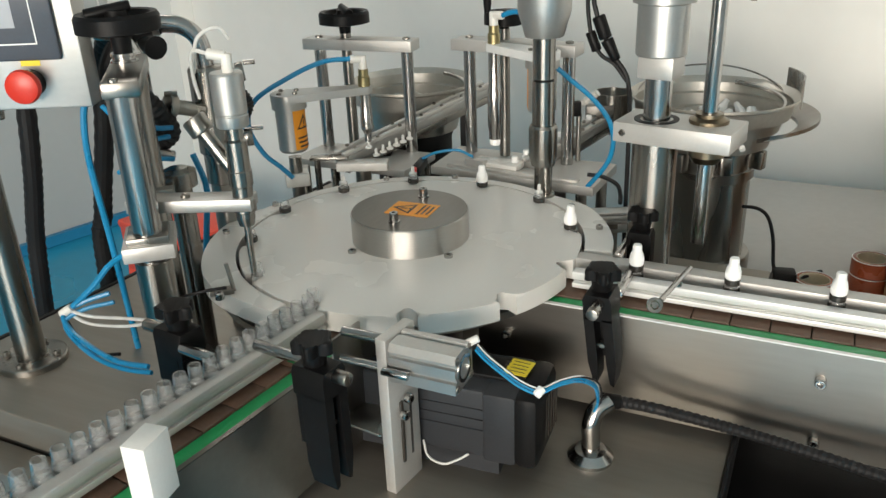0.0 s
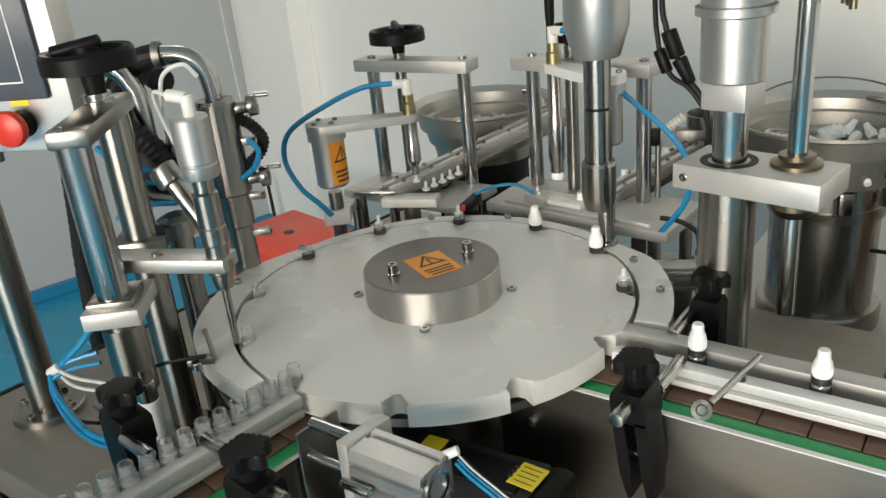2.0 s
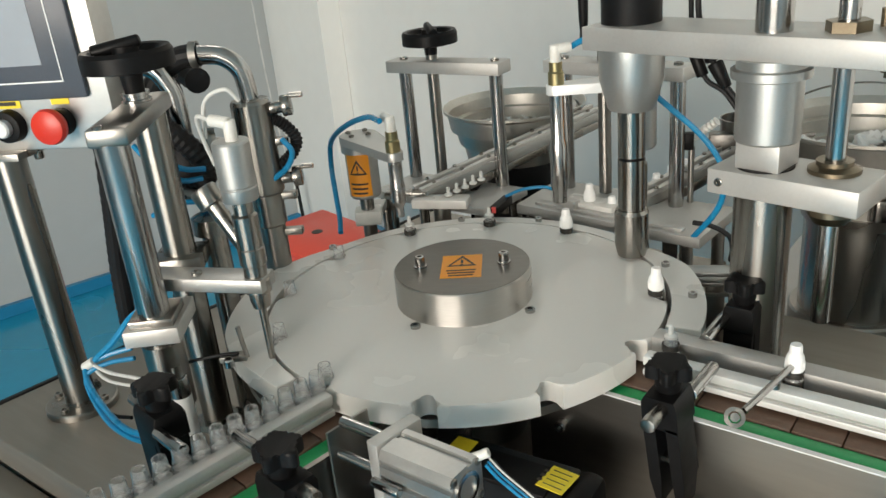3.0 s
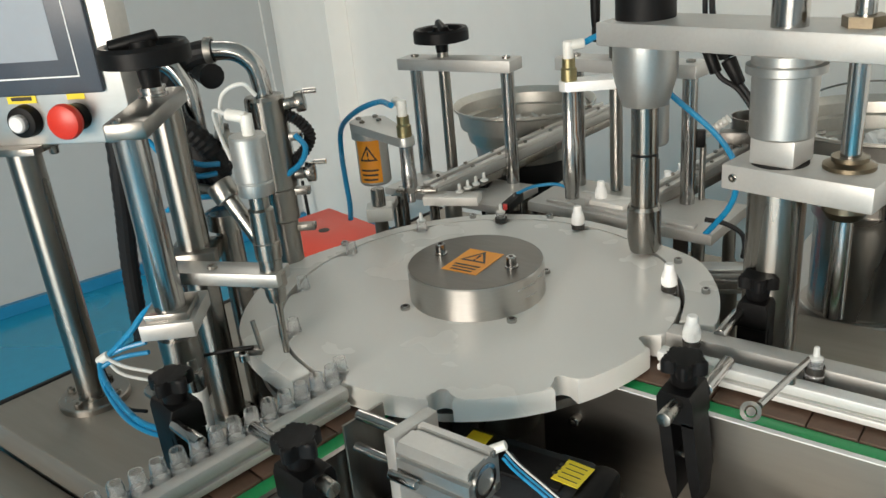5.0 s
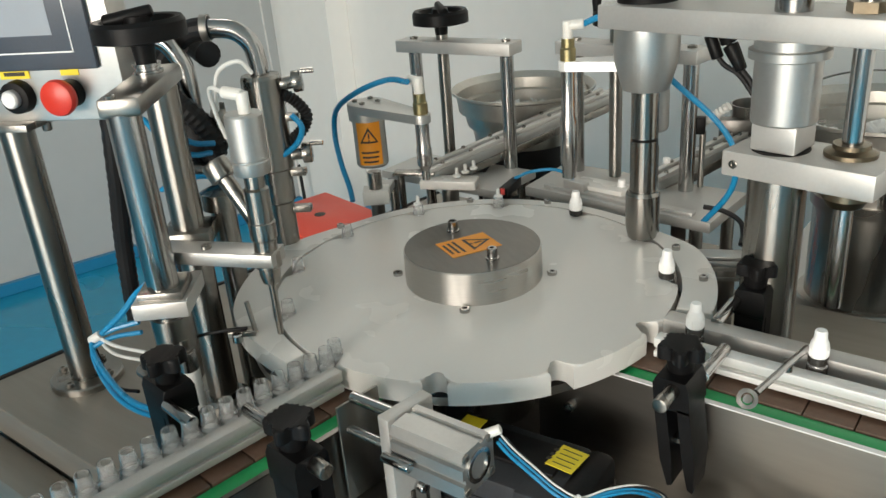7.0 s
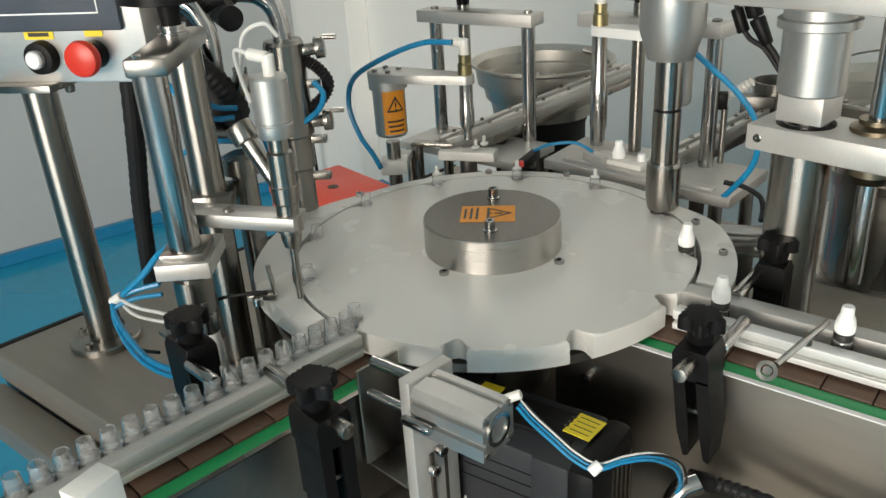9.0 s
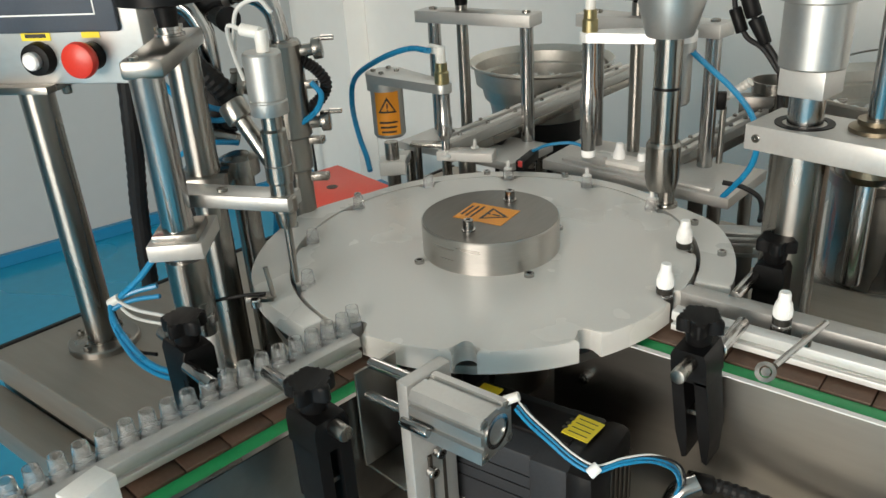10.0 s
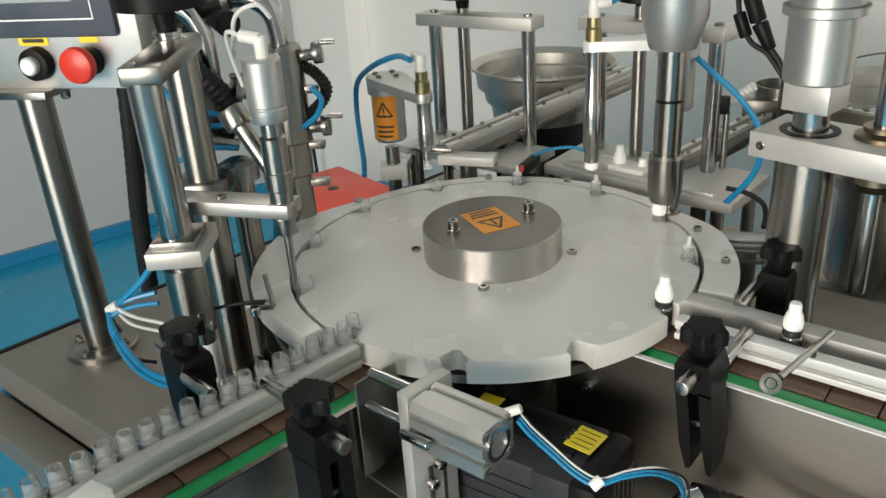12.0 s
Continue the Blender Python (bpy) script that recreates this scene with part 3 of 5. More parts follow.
def gantry(label, fl, fr, z1, wheel_s, wheel_r, lay):
    """Two posts and a screw between a base and a top plate, whose front edge runs from fl to fr."""
    fl, fr = Vector(fl), Vector(fr)
    d = (fr - fl).normalized()
    n = Vector((-d.y, d.x))
    c = (fl + fr) / 2 + n * 0.019
    ang = math.degrees(math.atan2(d.y, d.x))
    th = thing("height_gantry", label, "gantry", (c.x, c.y, STZ - 0.004))
    part("top_plate", box(B(), (c.x, c.y, z1 - 0.0085), ((fr - fl).length, 0.038, 0.017), ang, 0.0012), ALU_PALE, th)
    for s in (0.115, 0.925):
        p = fl.lerp(fr, s) + n * 0.018
        part("post", cyl(B(), (p.x, p.y, STZ - 0.006), (p.x, p.y, z1 - 0.016), 0.0095), CHROME, th, "bright round guide post")
        part("screw", bolt(B(), (p.x, p.y, z1 - 0.0005), 0.006, 0.004), STEEL, th)
    p = fl.lerp(fr, wheel_s) + n * 0.022
    part("spindle", cyl(B(), (p.x, p.y, STZ - 0.006), (p.x, p.y, z1 + 0.016), 0.0085), STEEL, th, "dark threaded steel spindle")
    hand_wheel(th, (p.x, p.y, z1 + 0.021), wheel_r, (0.5, -0.4) if lay else (-0.7, -0.45), lay=lay)
    return th


gantry("stopper station gantry with two bright posts and a hand wheel", (-0.337, 0.295), (-0.150, 0.312), 1.176, 0.36, 0.040, True)
gantry("cap station gantry with two bright posts and crank wheel", (-0.094, 0.336), (0.107, 0.319), 1.178, 0.40, 0.030, False)


def swing_arm(label, at, reach, ang0, z_arm, r_cyl, z_cyl, tip_z, sticker, bar_mat, sleeve, tip_r=0.0052):
    """A lifting and swinging arm on its cylinder; at rest it points along ang0 degrees."""
    x, y = at
    th = thing("transfer_arm", label, "transfer arm", (x, y, z_arm), ang0)
    d = Vector((math.cos(radians(ang0)), math.sin(radians(ang0))))
    n = Vector((-d.y, d.x))
    w0, w1 = r_cyl * 1.2, 0.0115
    pts = []
    for i in range(13):
        a = math.pi / 2 + math.pi * i / 12
        q = Vector((x, y)) + d * (w0 * math.cos(a)) + n * (w0 * math.sin(a))
        pts.append((q.x, q.y))
    for i in range(13):
        a = -math.pi / 2 + math.pi * i / 12
        q = Vector((x, y)) + d * (reach + w1 * math.cos(a)) + n * (w1 * math.sin(a))
        pts.append((q.x, q.y))
    part("arm_plate", prism(B(), pts, z_arm, z_arm + 0.011, 0.001), bar_mat, th)
    for k in range(4):
        q = Vector((x, y)) + d * (0.016 * math.cos(k * math.pi / 2 + 0.6)) + n * (0.016 * math.sin(k * math.pi / 2 + 0.6))
        part("screw", bolt(B(), (q.x, q.y, z_arm + 0.0105), 0.0036, 0.0035), STEEL, th)
    part("cylinder", lathe(B(), [(0, z_cyl), (r_cyl * 0.9, z_cyl), (r_cyl, z_cyl + 0.003), (r_cyl, z_arm - 0.012), (r_cyl * 1.18, z_arm - 0.011), (r_cyl * 1.18, z_arm), (0, z_arm)], (x, y, 0), 36), ALU, th, "silver rotary cylinder")
    if sticker is not None:
        m = Matrix.Translation((x, y, (z_cyl + z_arm) / 2 - 0.003)) @ pose(0, 0, 0, 0, 0, ang0 + sticker) @ pose(0, -r_cyl - 0.0002, 0, 90, 0, 0)
        warning_label(th, m, r_cyl * 1.55, (z_arm - z_cyl) * 0.86 - 0.006, bend=r_cyl)
    tx, ty = x + d.x * reach, y + d.y * reach
    part("picker", lathe(B(), [(0, tip_z), (tip_r, tip_z), (tip_r, tip_z + 0.012), (sleeve, tip_z + 0.02), (sleeve, tip_z + (z_arm - tip_z) * 0.55), (0.0085, tip_z + (z_arm - tip_z) * 0.6), (0.0085, z_arm), (0, z_arm)], (tx, ty, 0), 24), CHROME, th, "bright vacuum picker rod")
    part("brass_fitting", lathe(B(), [(0, z_arm + 0.011), (0.009, z_arm + 0.011), (0.009, z_arm + 0.024), (0.0075, z_arm + 0.026), (0.0075, z_arm + 0.036), (0, z_arm + 0.036)], (tx, ty, 0), 20), BRASS, th)
    el = B()
    cyl(el, (tx, ty, z_arm + 0.034), (tx, ty, z_arm + 0.055), 0.0062, seg=18, bev=0.001)
    cyl(el, (tx, ty, z_arm + 0.05), (tx - d.x * 0.018, ty - d.y * 0.018, z_arm + 0.051), 0.0058, seg=18, bev=0.001)
    part("elbow_fitting", el, FITTING, th, "translucent push-in elbow")
    return th, Vector((tx, ty))


P1, L1, A1, S1 = (-0.269, 0.149), 0.112, 39.4, -64.6
P2, L2, A2, S2 = (0.0825, 0.2502), 0.0943, 155.8, 63.9
arm1, tip1 = swing_arm("grey swing arm that sets droppers, with an orange sticker", P1, L1, A1, 1.097, 0.0215, 1.022, 1.012 + STOP_DZ, STICK_A, ALU, 0.0095)
arm2, tip2 = swing_arm("pale swing arm that sets caps on bottles", P2, L2, A2, 1.146, 0.0200, 1.074, 1.0165, 105.0, RAIL, 0.0105, 0.0086)
mount1 = thing("arm_mount", "white block and dark shaft under the stopper arm", "mount", (P1[0], P1[1], DZ))
part("shaft", cyl(B(), (*P1, DZ), (*P1, 1.03), 0.0095), STEEL, mount1)
part("collar", box(B(), (*P1, 0.996), (0.036, 0.03, 0.02), 39, 0.002), FITTING, mount1)
part("bracket", box(B(), (P1[0] - 0.02, P1[1] + 0.03, 0.990), (0.03, 0.06, 0.012), 30, 0.001), ALU_PALE, mount1)
mount2 = thing("arm_mount", "bright steel shaft under the cap arm", "mount", (P2[0], P2[1], DZ))
part("shaft", cyl(B(), (*P2, DZ), (*P2, 1.08), 0.010), STEEL, mount2)

# feeding pads and troughs
pad = thing("stopper_nest", "white plastic pick-up block of the stopper feeder", "block", (-0.19, 0.205, DZ))
part("block", box(B(), (-0.193, 0.216, 1.004), (0.078, 0.028, 0.012), 22, 0.001), POM, pad)
part("stand", cyl(B(), (-0.193, 0.216, DZ), (-0.193, 0.216, 0.998), 0.012), STEEL, pad)
clevis = thing("sensor_bracket", "grey bracket arm beside the stopper block", "bracket", (-0.24, 0.19, DZ))
part("plate", box(B(), (-0.245, 0.205, 1.014), (0.06, 0.018, 0.005), 25, 0.001), STEEL, clevis)
part("rod", cyl(B(), (-0.262, 0.195, DZ), (-0.262, 0.195, 1.015), 0.005), STEEL, clevis)
pad2 = thing("cap_nest", "white plastic pick-up block of the cap feeder", "block", (-0.005, 0.29, STZ))
part("block", box(B(), (0.0, 0.289, 1.003), (0.075, 0.032, 0.010), -4, 0.001), POM, pad2)
part("plate", box(B(), (0.03, 0.268, 1.0), (0.21, 0.012, 0.004), -4, 0.0005), ALU_PALE, pad2)


def trough(label, a, b, width, high):
    a, b = Vector(a), Vector(b)
    d = (b - a).normalized()
    n = Vector((-d.y, d.x, 0)).normalized()
    th = thing("feed_track", label, "feed track", tuple((a + b) / 2 - Vector((0, 0, 0.03))))
    up = d.cross(n) * -1
    up = up if up.z > 0 else -up

    def bar(off, w, h, z, m, nm, lab=""):
        bm = box(B(), (0, 0, 0), ((b - a).length, w, h), 0, 0.0008)
        mm = Matrix.Identity(4)
        mm.col[0].xyz, mm.col[1].xyz, mm.col[2].xyz = d, n, up
        mm.translation = (a + b) / 2 + n * off + up * z
        bmesh.ops.transform(bm, matrix=mm, verts=bm.verts)
        return part(nm, bm, m, th, lab)
    bar(0, width, high, -high, ALU, "bed_bar", "pale aluminium vibrating bar")
    bar(-width * 0.33, width * 0.3, 0.006, -high / 2 + 0.003, ALU_PALE, "side_bar")
    bar(width * 0.33, width * 0.3, 0.006, -high / 2 + 0.003, ALU_PALE, "side_bar")
    bar(0, width * 1.1, 0.012, -high * 1.5 - 0.006, STEEL, "lower_bar")
    L = (b - a).length
    for i in range(7):
        for s in (-1, 1):
            p = a + d * (L * (i + 0.5) / 7) + n * (s * width * 0.33) - up * (high / 2 - 0.006)
            part("screw", bolt(B(), p, 0.003, 0.003, up), STEEL, th)
    return th, a, d, up


tr1, ta, td, tu = trough("inclined aluminium track feeding droppers from the bowl", (-0.232, 0.212, 1.022), (-0.115, 0.525, 1.072), 0.028, 0.014)
for s in (0.1, 0.28):
    p = ta + td * s
    part("spring_leg", box(B(), (p.x, p.y, (p.z - 0.03 + DZ) / 2), (0.012, 0.03, p.z - 0.03 - DZ), 20), RUBBER, tr1, "dark leg of the vibrating track")
tr2, tb, tdd, tuu = trough("inclined aluminium track feeding caps from the bowl", (0.045, 0.300, 1.012), (0.106, 0.50, 1.035), 0.026, 0.012)
part("leg", box(B(), (0.068, 0.385, (DZ + 1.0) / 2), (0.02, 0.03, 1.0 - DZ), 20), STEEL, tr2)


def bowl_feeder(label, at, r, z_rim, z_low, r_body, body_mat, z_body):
    x, y = at
    th = thing("bowl_feeder", label, "bowl feeder", (x, y, DZ))
    h = z_rim - z_low
    prof = [(0, z_low + 0.006), (r * 0.66, z_low + 0.006), (r * 0.66, z_low), (r * 0.70, z_low), (r * 0.74, z_low + h * 0.33), (r * 0.80, z_low + h * 0.35), (r * 0.84, z_low + h * 0.62), (r * 0.91, z_low + h * 0.64), (r * 0.94, z_rim - 0.004), (r, z_rim), (r, z_rim + 0.004), (r * 0.985, z_rim + 0.004), (r * 0.92, z_rim - 0.006)]
    prof += [(r * 0.9, z_low + h * 0.72), (r * 0.82, z_low + h * 0.7), (r * 0.8, z_low + h * 0.45), (r * 0.70, z_low + h * 0.43), (r * 0.68, z_low + 0.02), (0, z_low + 0.026)]
    part("bowl", lathe(B(), prof, (x, y, 0), 64), BOWLSTEEL, th, "stepped stainless steel bowl")
    part("cylinder", lathe(B(), [(0, z_body), (r_body, z_body), (r_body, z_low - 0.012), (r_body * 1.04, z_low - 0.012), (r_body * 1.04, z_low + 0.002), (0, z_low + 0.002)], (x, y, 0), 48), body_mat, th, "round drive housing")
    sp = []
    for i in range(40):
        a = 2.6 + i * 0.13
        sp.append((x + r * (0.72 + 0.004 * i) * math.cos(a), y + r * (0.72 + 0.004 * i) * math.sin(a), z_low + h * (0.5 + 0.012 * i)))
    part("track", sweep(B(), sp, 0.004, 6, 2, smooth=False), CHROME, th, "spiral track inside the bowl")
    return th


bf1 = bowl_feeder("stainless vibrating bowl for droppers behind the stopper station", (-0.25, 0.5), 0.117, 1.068, 0.985, 0.07, RUBBER, DZ)
BC = (0.268, 0.575)
bf2 = bowl_feeder("stainless vibrating bowl for caps on a steel drum", BC, 0.135, 1.062, 0.985, 0.073, STEEL, 0.79)


def heap(parent, at, r, z, count, profile, material, label, seed):
    """Many small turned pieces lying loosely in a bowl, joined."""
    rng = random.Random(seed)
    bm = B()
    for _ in range(count):
        q, a = r * math.sqrt(rng.random()), rng.uniform(0, 2 * math.pi)
        m = Matrix.Translation((at[0] + q * math.cos(a), at[1] + q * math.sin(a), z + rng.uniform(0, 0.007)))
        m = m @ pose(0, 0, 0, rng.uniform(40, 130), 0, rng.uniform(0, 360))
        lathe(bm, profile, seg=8, m=m)
    return part("heap", bm, material, parent, label, "stuff")


heap(bf1, (-0.25, 0.5), 0.082, 1.022, 160, [(0, 0), (0.0045, 0), (0.0045, 0.003), (0.002, 0.005), (0.0015, 0.013), (0, 0.013)], CLEARTUBE, "loose pale droppers in the bowl", 3)
heap(bf2, BC, 0.09, 1.010, 60, [(0, 0), (0.0075, 0), (0.0075, 0.012), (0.005, 0.018), (0.0045, 0.025), (0, 0.025)], CAPWHITE, "loose white caps in the bowl", 5)
bf2.matrix_basis = pose(BC[0], BC[1], 0.76)
for ob in bf2.children:
    ob.matrix_parent_inverse = bf2.matrix_basis.inverted()
part("base_ring", lathe(B(), [(0, 0.76), (0.085, 0.76), (0.085, 0.786), (0.083, 0.79), (0, 0.79)], (*BC, 0), 48), SHEET, bf2, "wide steel base ring")
part("drum_band", lathe(B(), [(0.0725, 0.93), (0.078, 0.93), (0.078, 0.946), (0.0725, 0.946)], (*BC, 0), 48), SHEET, bf2, "bright band round the drum")


def rim_piece(a0, a1, r0, r1, z0, z1, lean=0.0):
    """A curved strip outside the bowl's rim, its inner edge raised by lean."""
    bm = B()
    rows = []
    for i in range(25):
        a = radians(a0 + (a1 - a0) * i / 24)
        rows.append([bm.verts.new((BC[0] + r * math.cos(a), BC[1] + r * math.sin(a), z)) for r, z in ((r0, z0), (r1, z0 + lean), (r1, z1 + lean), (r0, z1))])
    for p, q in zip(rows, rows[1:]):
        for i in range(4):
            bm.faces.new((p[i], p[(i + 1) % 4], q[(i + 1) % 4], q[i]))
    bm.faces.new(rows[0][::-1])
    bm.faces.new(rows[-1])
    return bm


part("chute", rim_piece(-52, 60, 0.134, 0.166, 1.016, 1.022, 0.014), SHEET, bf2, "pale chute round the bowl's rim")
part("rim_guard", rim_piece(-6, 38, 0.134, 0.137, 1.05, 1.096), STEEL, bf2, "upright curved steel flap")
part("rim_wire", sweep(B(), [(BC[0] + 0.128 * math.cos(radians(a)), BC[1] + 0.128 * math.sin(radians(a)), 1.074 + 0.00006 * (a - 60) * (150 - a) / 10) for a in range(30, 181, 15)], 0.0016, 6), STEEL, bf2, "bent wire above the rim")
for a in (-110, -65, -20):
    part("bowl_clamp", box(B(), (BC[0] + 0.088 * math.cos(radians(a)), BC[1] + 0.088 * math.sin(radians(a)), 0.968), (0.022, 0.018, 0.03), a, 0.002), STEEL, bf2)
cup = part("outlet_cup", lathe(B(), [(0, 1.008), (0.028, 1.008), (0.031, 1.012), (0.033, 1.066), (0.031, 1.066), (0.029, 1.014), (0, 1.014)], (0.112, 0.535, 0), 36), STEEL, bf2, "round steel outlet cup")
part("outlet_bracket", box(B(), (0.145, 0.545, 1.0), (0.09, 0.03, 0.012), 12, 0.001), SHEET, bf2)
part("outlet_box", box(B(), (0.098, 0.502, 1.035), (0.045, 0.022, 0.032), 20, 0.002), DARKSTEEL, bf2, "dark outlet guide")

# ---- capping station ----
SP = (0.1135, 0.1635)  # the capping spindle
CO = (0.2645, 0.119)  # the column
RO = (0.322, 0.123)  # the guide screw
PANG = -9.0
capper = thing("capper_stand", "stainless column with a pale lower plate of the capper", "stand", (CO[0], CO[1], DZ))
part("column", lathe(B(), [(0, DZ), (0.026, DZ), (0.026, 1.114), (0, 1.114)], (*CO, 0), 48), STEEL, capper, "thick brushed steel column")
part("column_foot", lathe(B(), [(0, DZ), (0.045, DZ), (0.045, DZ + 0.012), (0, DZ + 0.012)], (*CO, 0), 48), STEEL, capper)
part("lower_plate", box(B(), (0.2915, 0.118, 1.1245), (0.134, 0.068, 0.0235), PANG, 0.0015), ALU_PALE, capper, "thick pale aluminium plate")
part("bore_ring", lathe(B(), [(0.019, 1.1355), (0.0255, 1.1355), (0.0255, 1.1372), (0.019, 1.1372)], (*CO, 0), 40), BLACK, capper, "black sleeve in the plate")
part("guide_screw", cyl(B(), (*RO, 0.99), (*RO, 1.42), 0.0085), CHROME, capper, "bright threaded guide screw")
part("screw_collar", lathe(B(), [(0, 1.135), (0.022, 1.135), (0.022, 1.14), (0.0155, 1.143), (0.0155, 1.147), (0, 1.147)], (*RO, 0), 32), BRONZE, capper, "dull bronze flange nut")
part("lower_nut", lathe(B(), [(0, 1.09), (0.015, 1.09), (0.02, 1.098), (0.02, 1.113), (0, 1.113)], (*RO, 0), 28), BRONZE, capper)
part("plate_screw", bolt(B(), (0.2315, 0.094, 1.1245), 0.004, 0.0025, (-0.16, -0.98, 0)), STEEL, capper)
post = thing("guide_post", "short steel post on the guard behind the spindle", "post", (0.109, 0.19, 0.9995))
part("post", cyl(B(), (0.109, 0.19, 0.999), (0.109, 0.19, 1.056), 0.0088, seg=28), STEEL, post)
part("collar", cyl(B(), (0.109, 0.19, 0.999), (0.109, 0.19, 1.004), 0.0125, bev=0.0008), STEEL, post)
# lifting head, built at its upper stop
head = thing("capping_head", "silver capping head with motor, plate and drive spindle", "capping head", (SP[0], SP[1], 1.30))
PZ = 1.283
mid = ((SP[0] + RO[0]) / 2 + 0.012, (SP[1] + RO[1]) / 2 - 0.003)
part("top_plate", box(B(), (mid[0], mid[1], PZ + 0.0115), (0.30, 0.075, 0.023), -10.2, 0.0015), ALU_PALE, head, "long pale aluminium plate")
part("drive_motor", lathe(B(), [(0, PZ + 0.022), (0.03, PZ + 0.022), (0.03, PZ + 0.12), (0, PZ + 0.12)], (*SP, 0), 36), BLACK, head, "black drive motor")
RZ = 1.1655
part("bell_housing", lathe(B(), [(0.0, RZ + 0.055), (0.0235, RZ + 0.053), (0.0245, RZ + 0.055), (0.033, RZ + 0.085), (0.033, PZ + 0.001), (0, PZ + 0.001)], (*SP, 0), 48), ALU, head, "silver tapered housing")
sp = B()
lathe(sp, [(0, RZ + 0.0015), (0.0142, RZ + 0.0015), (0.0142, RZ + 0.057), (0, RZ + 0.057)], (*SP, 0), 36)
part("upper_spindle", sp, STEEL, head)
part("groove", lathe(B(), [(0, RZ - 0.002), (0.013, RZ - 0.002), (0.013, RZ + 0.002), (0, RZ + 0.002)], (*SP, 0), 36), BLACK, head, "dark groove in the spindle")
part("lower_spindle", lathe(B(), [(0, RZ - 0.058), (0.0145, RZ - 0.058), (0.0145, RZ - 0.0015), (0, RZ - 0.0015)], (*SP, 0), 36), STEEL, head)
part("chuck", lathe(B(), [(0.0095, RZ - 0.112), (0.0155, RZ - 0.112), (0.0165, RZ - 0.108), (0.0185, RZ - 0.098), (0.0185, RZ - 0.062), (0.0165, RZ - 0.058), (0, RZ - 0.058), (0, RZ - 0.07), (0.0095, RZ - 0.07)], (*SP, 0), 36), STEEL, head, "hollow steel capping chuck")
part("lift_cylinder", lathe(B(), [(0, 1.211), (0.0275, 1.211), (0.0283, 1.2125), (0.0283, 1.266), (0.0292, 1.267), (0.034, 1.268), (0.034, 1.275), (0.0295, 1.276), (0.0295, PZ + 0.001), (0, PZ + 0.001)], (*CO, 0), 56), ALU, head, "large silver cylinder with a flange")
part("square_block", box(B(), (CO[0] + 0.001, CO[1], 1.199), (0.041, 0.041, 0.025), PANG, 0.0015), ALU_PALE, head)
part("slide_shaft", cyl(B(), (*CO, 1.08), (*CO, 1.19), 0.0155), CHROME, head, "bright sliding shaft")
part("upper_shaft", cyl(B(), (*CO, PZ + 0.02), (*CO, PZ + 0.16), 0.0155), CHROME, head)
part("nut", lathe(B(), [(0, PZ + 0.022), (0.018, PZ + 0.022), (0.018, PZ + 0.032), (0, PZ + 0.032)], (*RO, 0), 6), BRONZE, head)
for dx, dy in ((0.028, 0.012), (0.034, -0.008), (0.022, 0.024)):
    part("stud", cyl(B(), (RO[0] + dx, RO[1] + dy, PZ - 0.012), (RO[0] + dx, RO[1] + dy, PZ + 0.038), 0.0032, seg=12), BRONZE, head)

cable = thing("hanging_cable", "black cable with inline connectors hanging by the capper", "cable", (0.18, 0.24, 1.2))
part("cord", sweep(B(), [(0.150, 0.24, 1.40), (0.152, 0.24, 1.27), (0.157, 0.24, 1.236), (0.167, 0.24, 1.21), (0.183, 0.24, 1.181), (0.196, 0.24, 1.164), (0.203, 0.24, 1.145), (0.206, 0.243, 1.09), (0.208, 0.245, DZ)], 0.0032, 8), RUBBER, cable)
part("cord", sweep(B(), [(0.142, 0.24, 1.40), (0.145, 0.24, 1.26), (0.148, 0.24, 1.225), (0.153, 0.24, 1.203), (0.165, 0.24, 1.183), (0.183, 0.24, 1.172), (0.201, 0.24, 1.15)], 0.0028, 8), RUBBER, cable)
part("connector", cyl(B(), (0.160, 0.239, 1.232), (0.171, 0.239, 1.204), 0.0085, bev=0.002), BLACK, cable)
part("connector", cyl(B(), (0.172, 0.239, 1.203), (0.186, 0.239, 1.177), 0.0085, 0.006, bev=0.002), BLACK, cable)
part("connector", cyl(B(), (0.150, 0.239, 1.212), (0.160, 0.239, 1.188), 0.0065, bev=0.0015), BLACK, cable)

# ---- filling station ----
FA = 135.0  # the two columns stand along this direction
fd = Vector((math.cos(radians(FA)), math.sin(radians(FA))))
F1, F2 = Vector((-0.161, -0.257)), Vector((-0.237, -0.169))
fm = (F1 + F2) / 2
FW = Vector((-0.2215, -0.187))  # the hand wheel's spindle
fang = math.degrees(math.atan2((F2 - F1).y, (F2 - F1).x))
fill = thing("filling_stand", "two bright columns with a top bracket and hand wheel", "stand", (fm.x, fm.y, DZ))
for p, r in ((F1, 0.0145), (F2, 0.0165)):
    part("column", cyl(B(), (p.x, p.y, DZ), (p.x, p.y, 1.222), r, seg=40), CHROME if p is F1 else STEEL, fill, "bright ground steel column")
    part("foot", lathe(B(), [(0, DZ), (0.028, DZ), (0.028, DZ + 0.02), (0.022, DZ + 0.024), (0, DZ + 0.024)], (p.x, p.y, 0), 32), STEEL, fill)
part("top_bracket", box(B(), (fm.x, fm.y + 0.003, 1.2285), (0.150, 0.036, 0.0165), fang, 0.0035), SHEET, fill, "thick steel top bracket")
part("adjusting_screw", cyl(B(), (FW.x, FW.y, 1.23), (FW.x, FW.y, 1.268), 0.0085), CHROME, fill)
part("thrust_ring", lathe(B(), [(0, 1.236), (0.014, 1.236), (0.014, 1.239), (0.0115, 1.2395), (0.0115, 1.2425), (0.013, 1.243), (0.013, 1.246), (0, 1.246)], (FW.x, FW.y, 0), 28), CHROME, fill, "bright thrust washers")
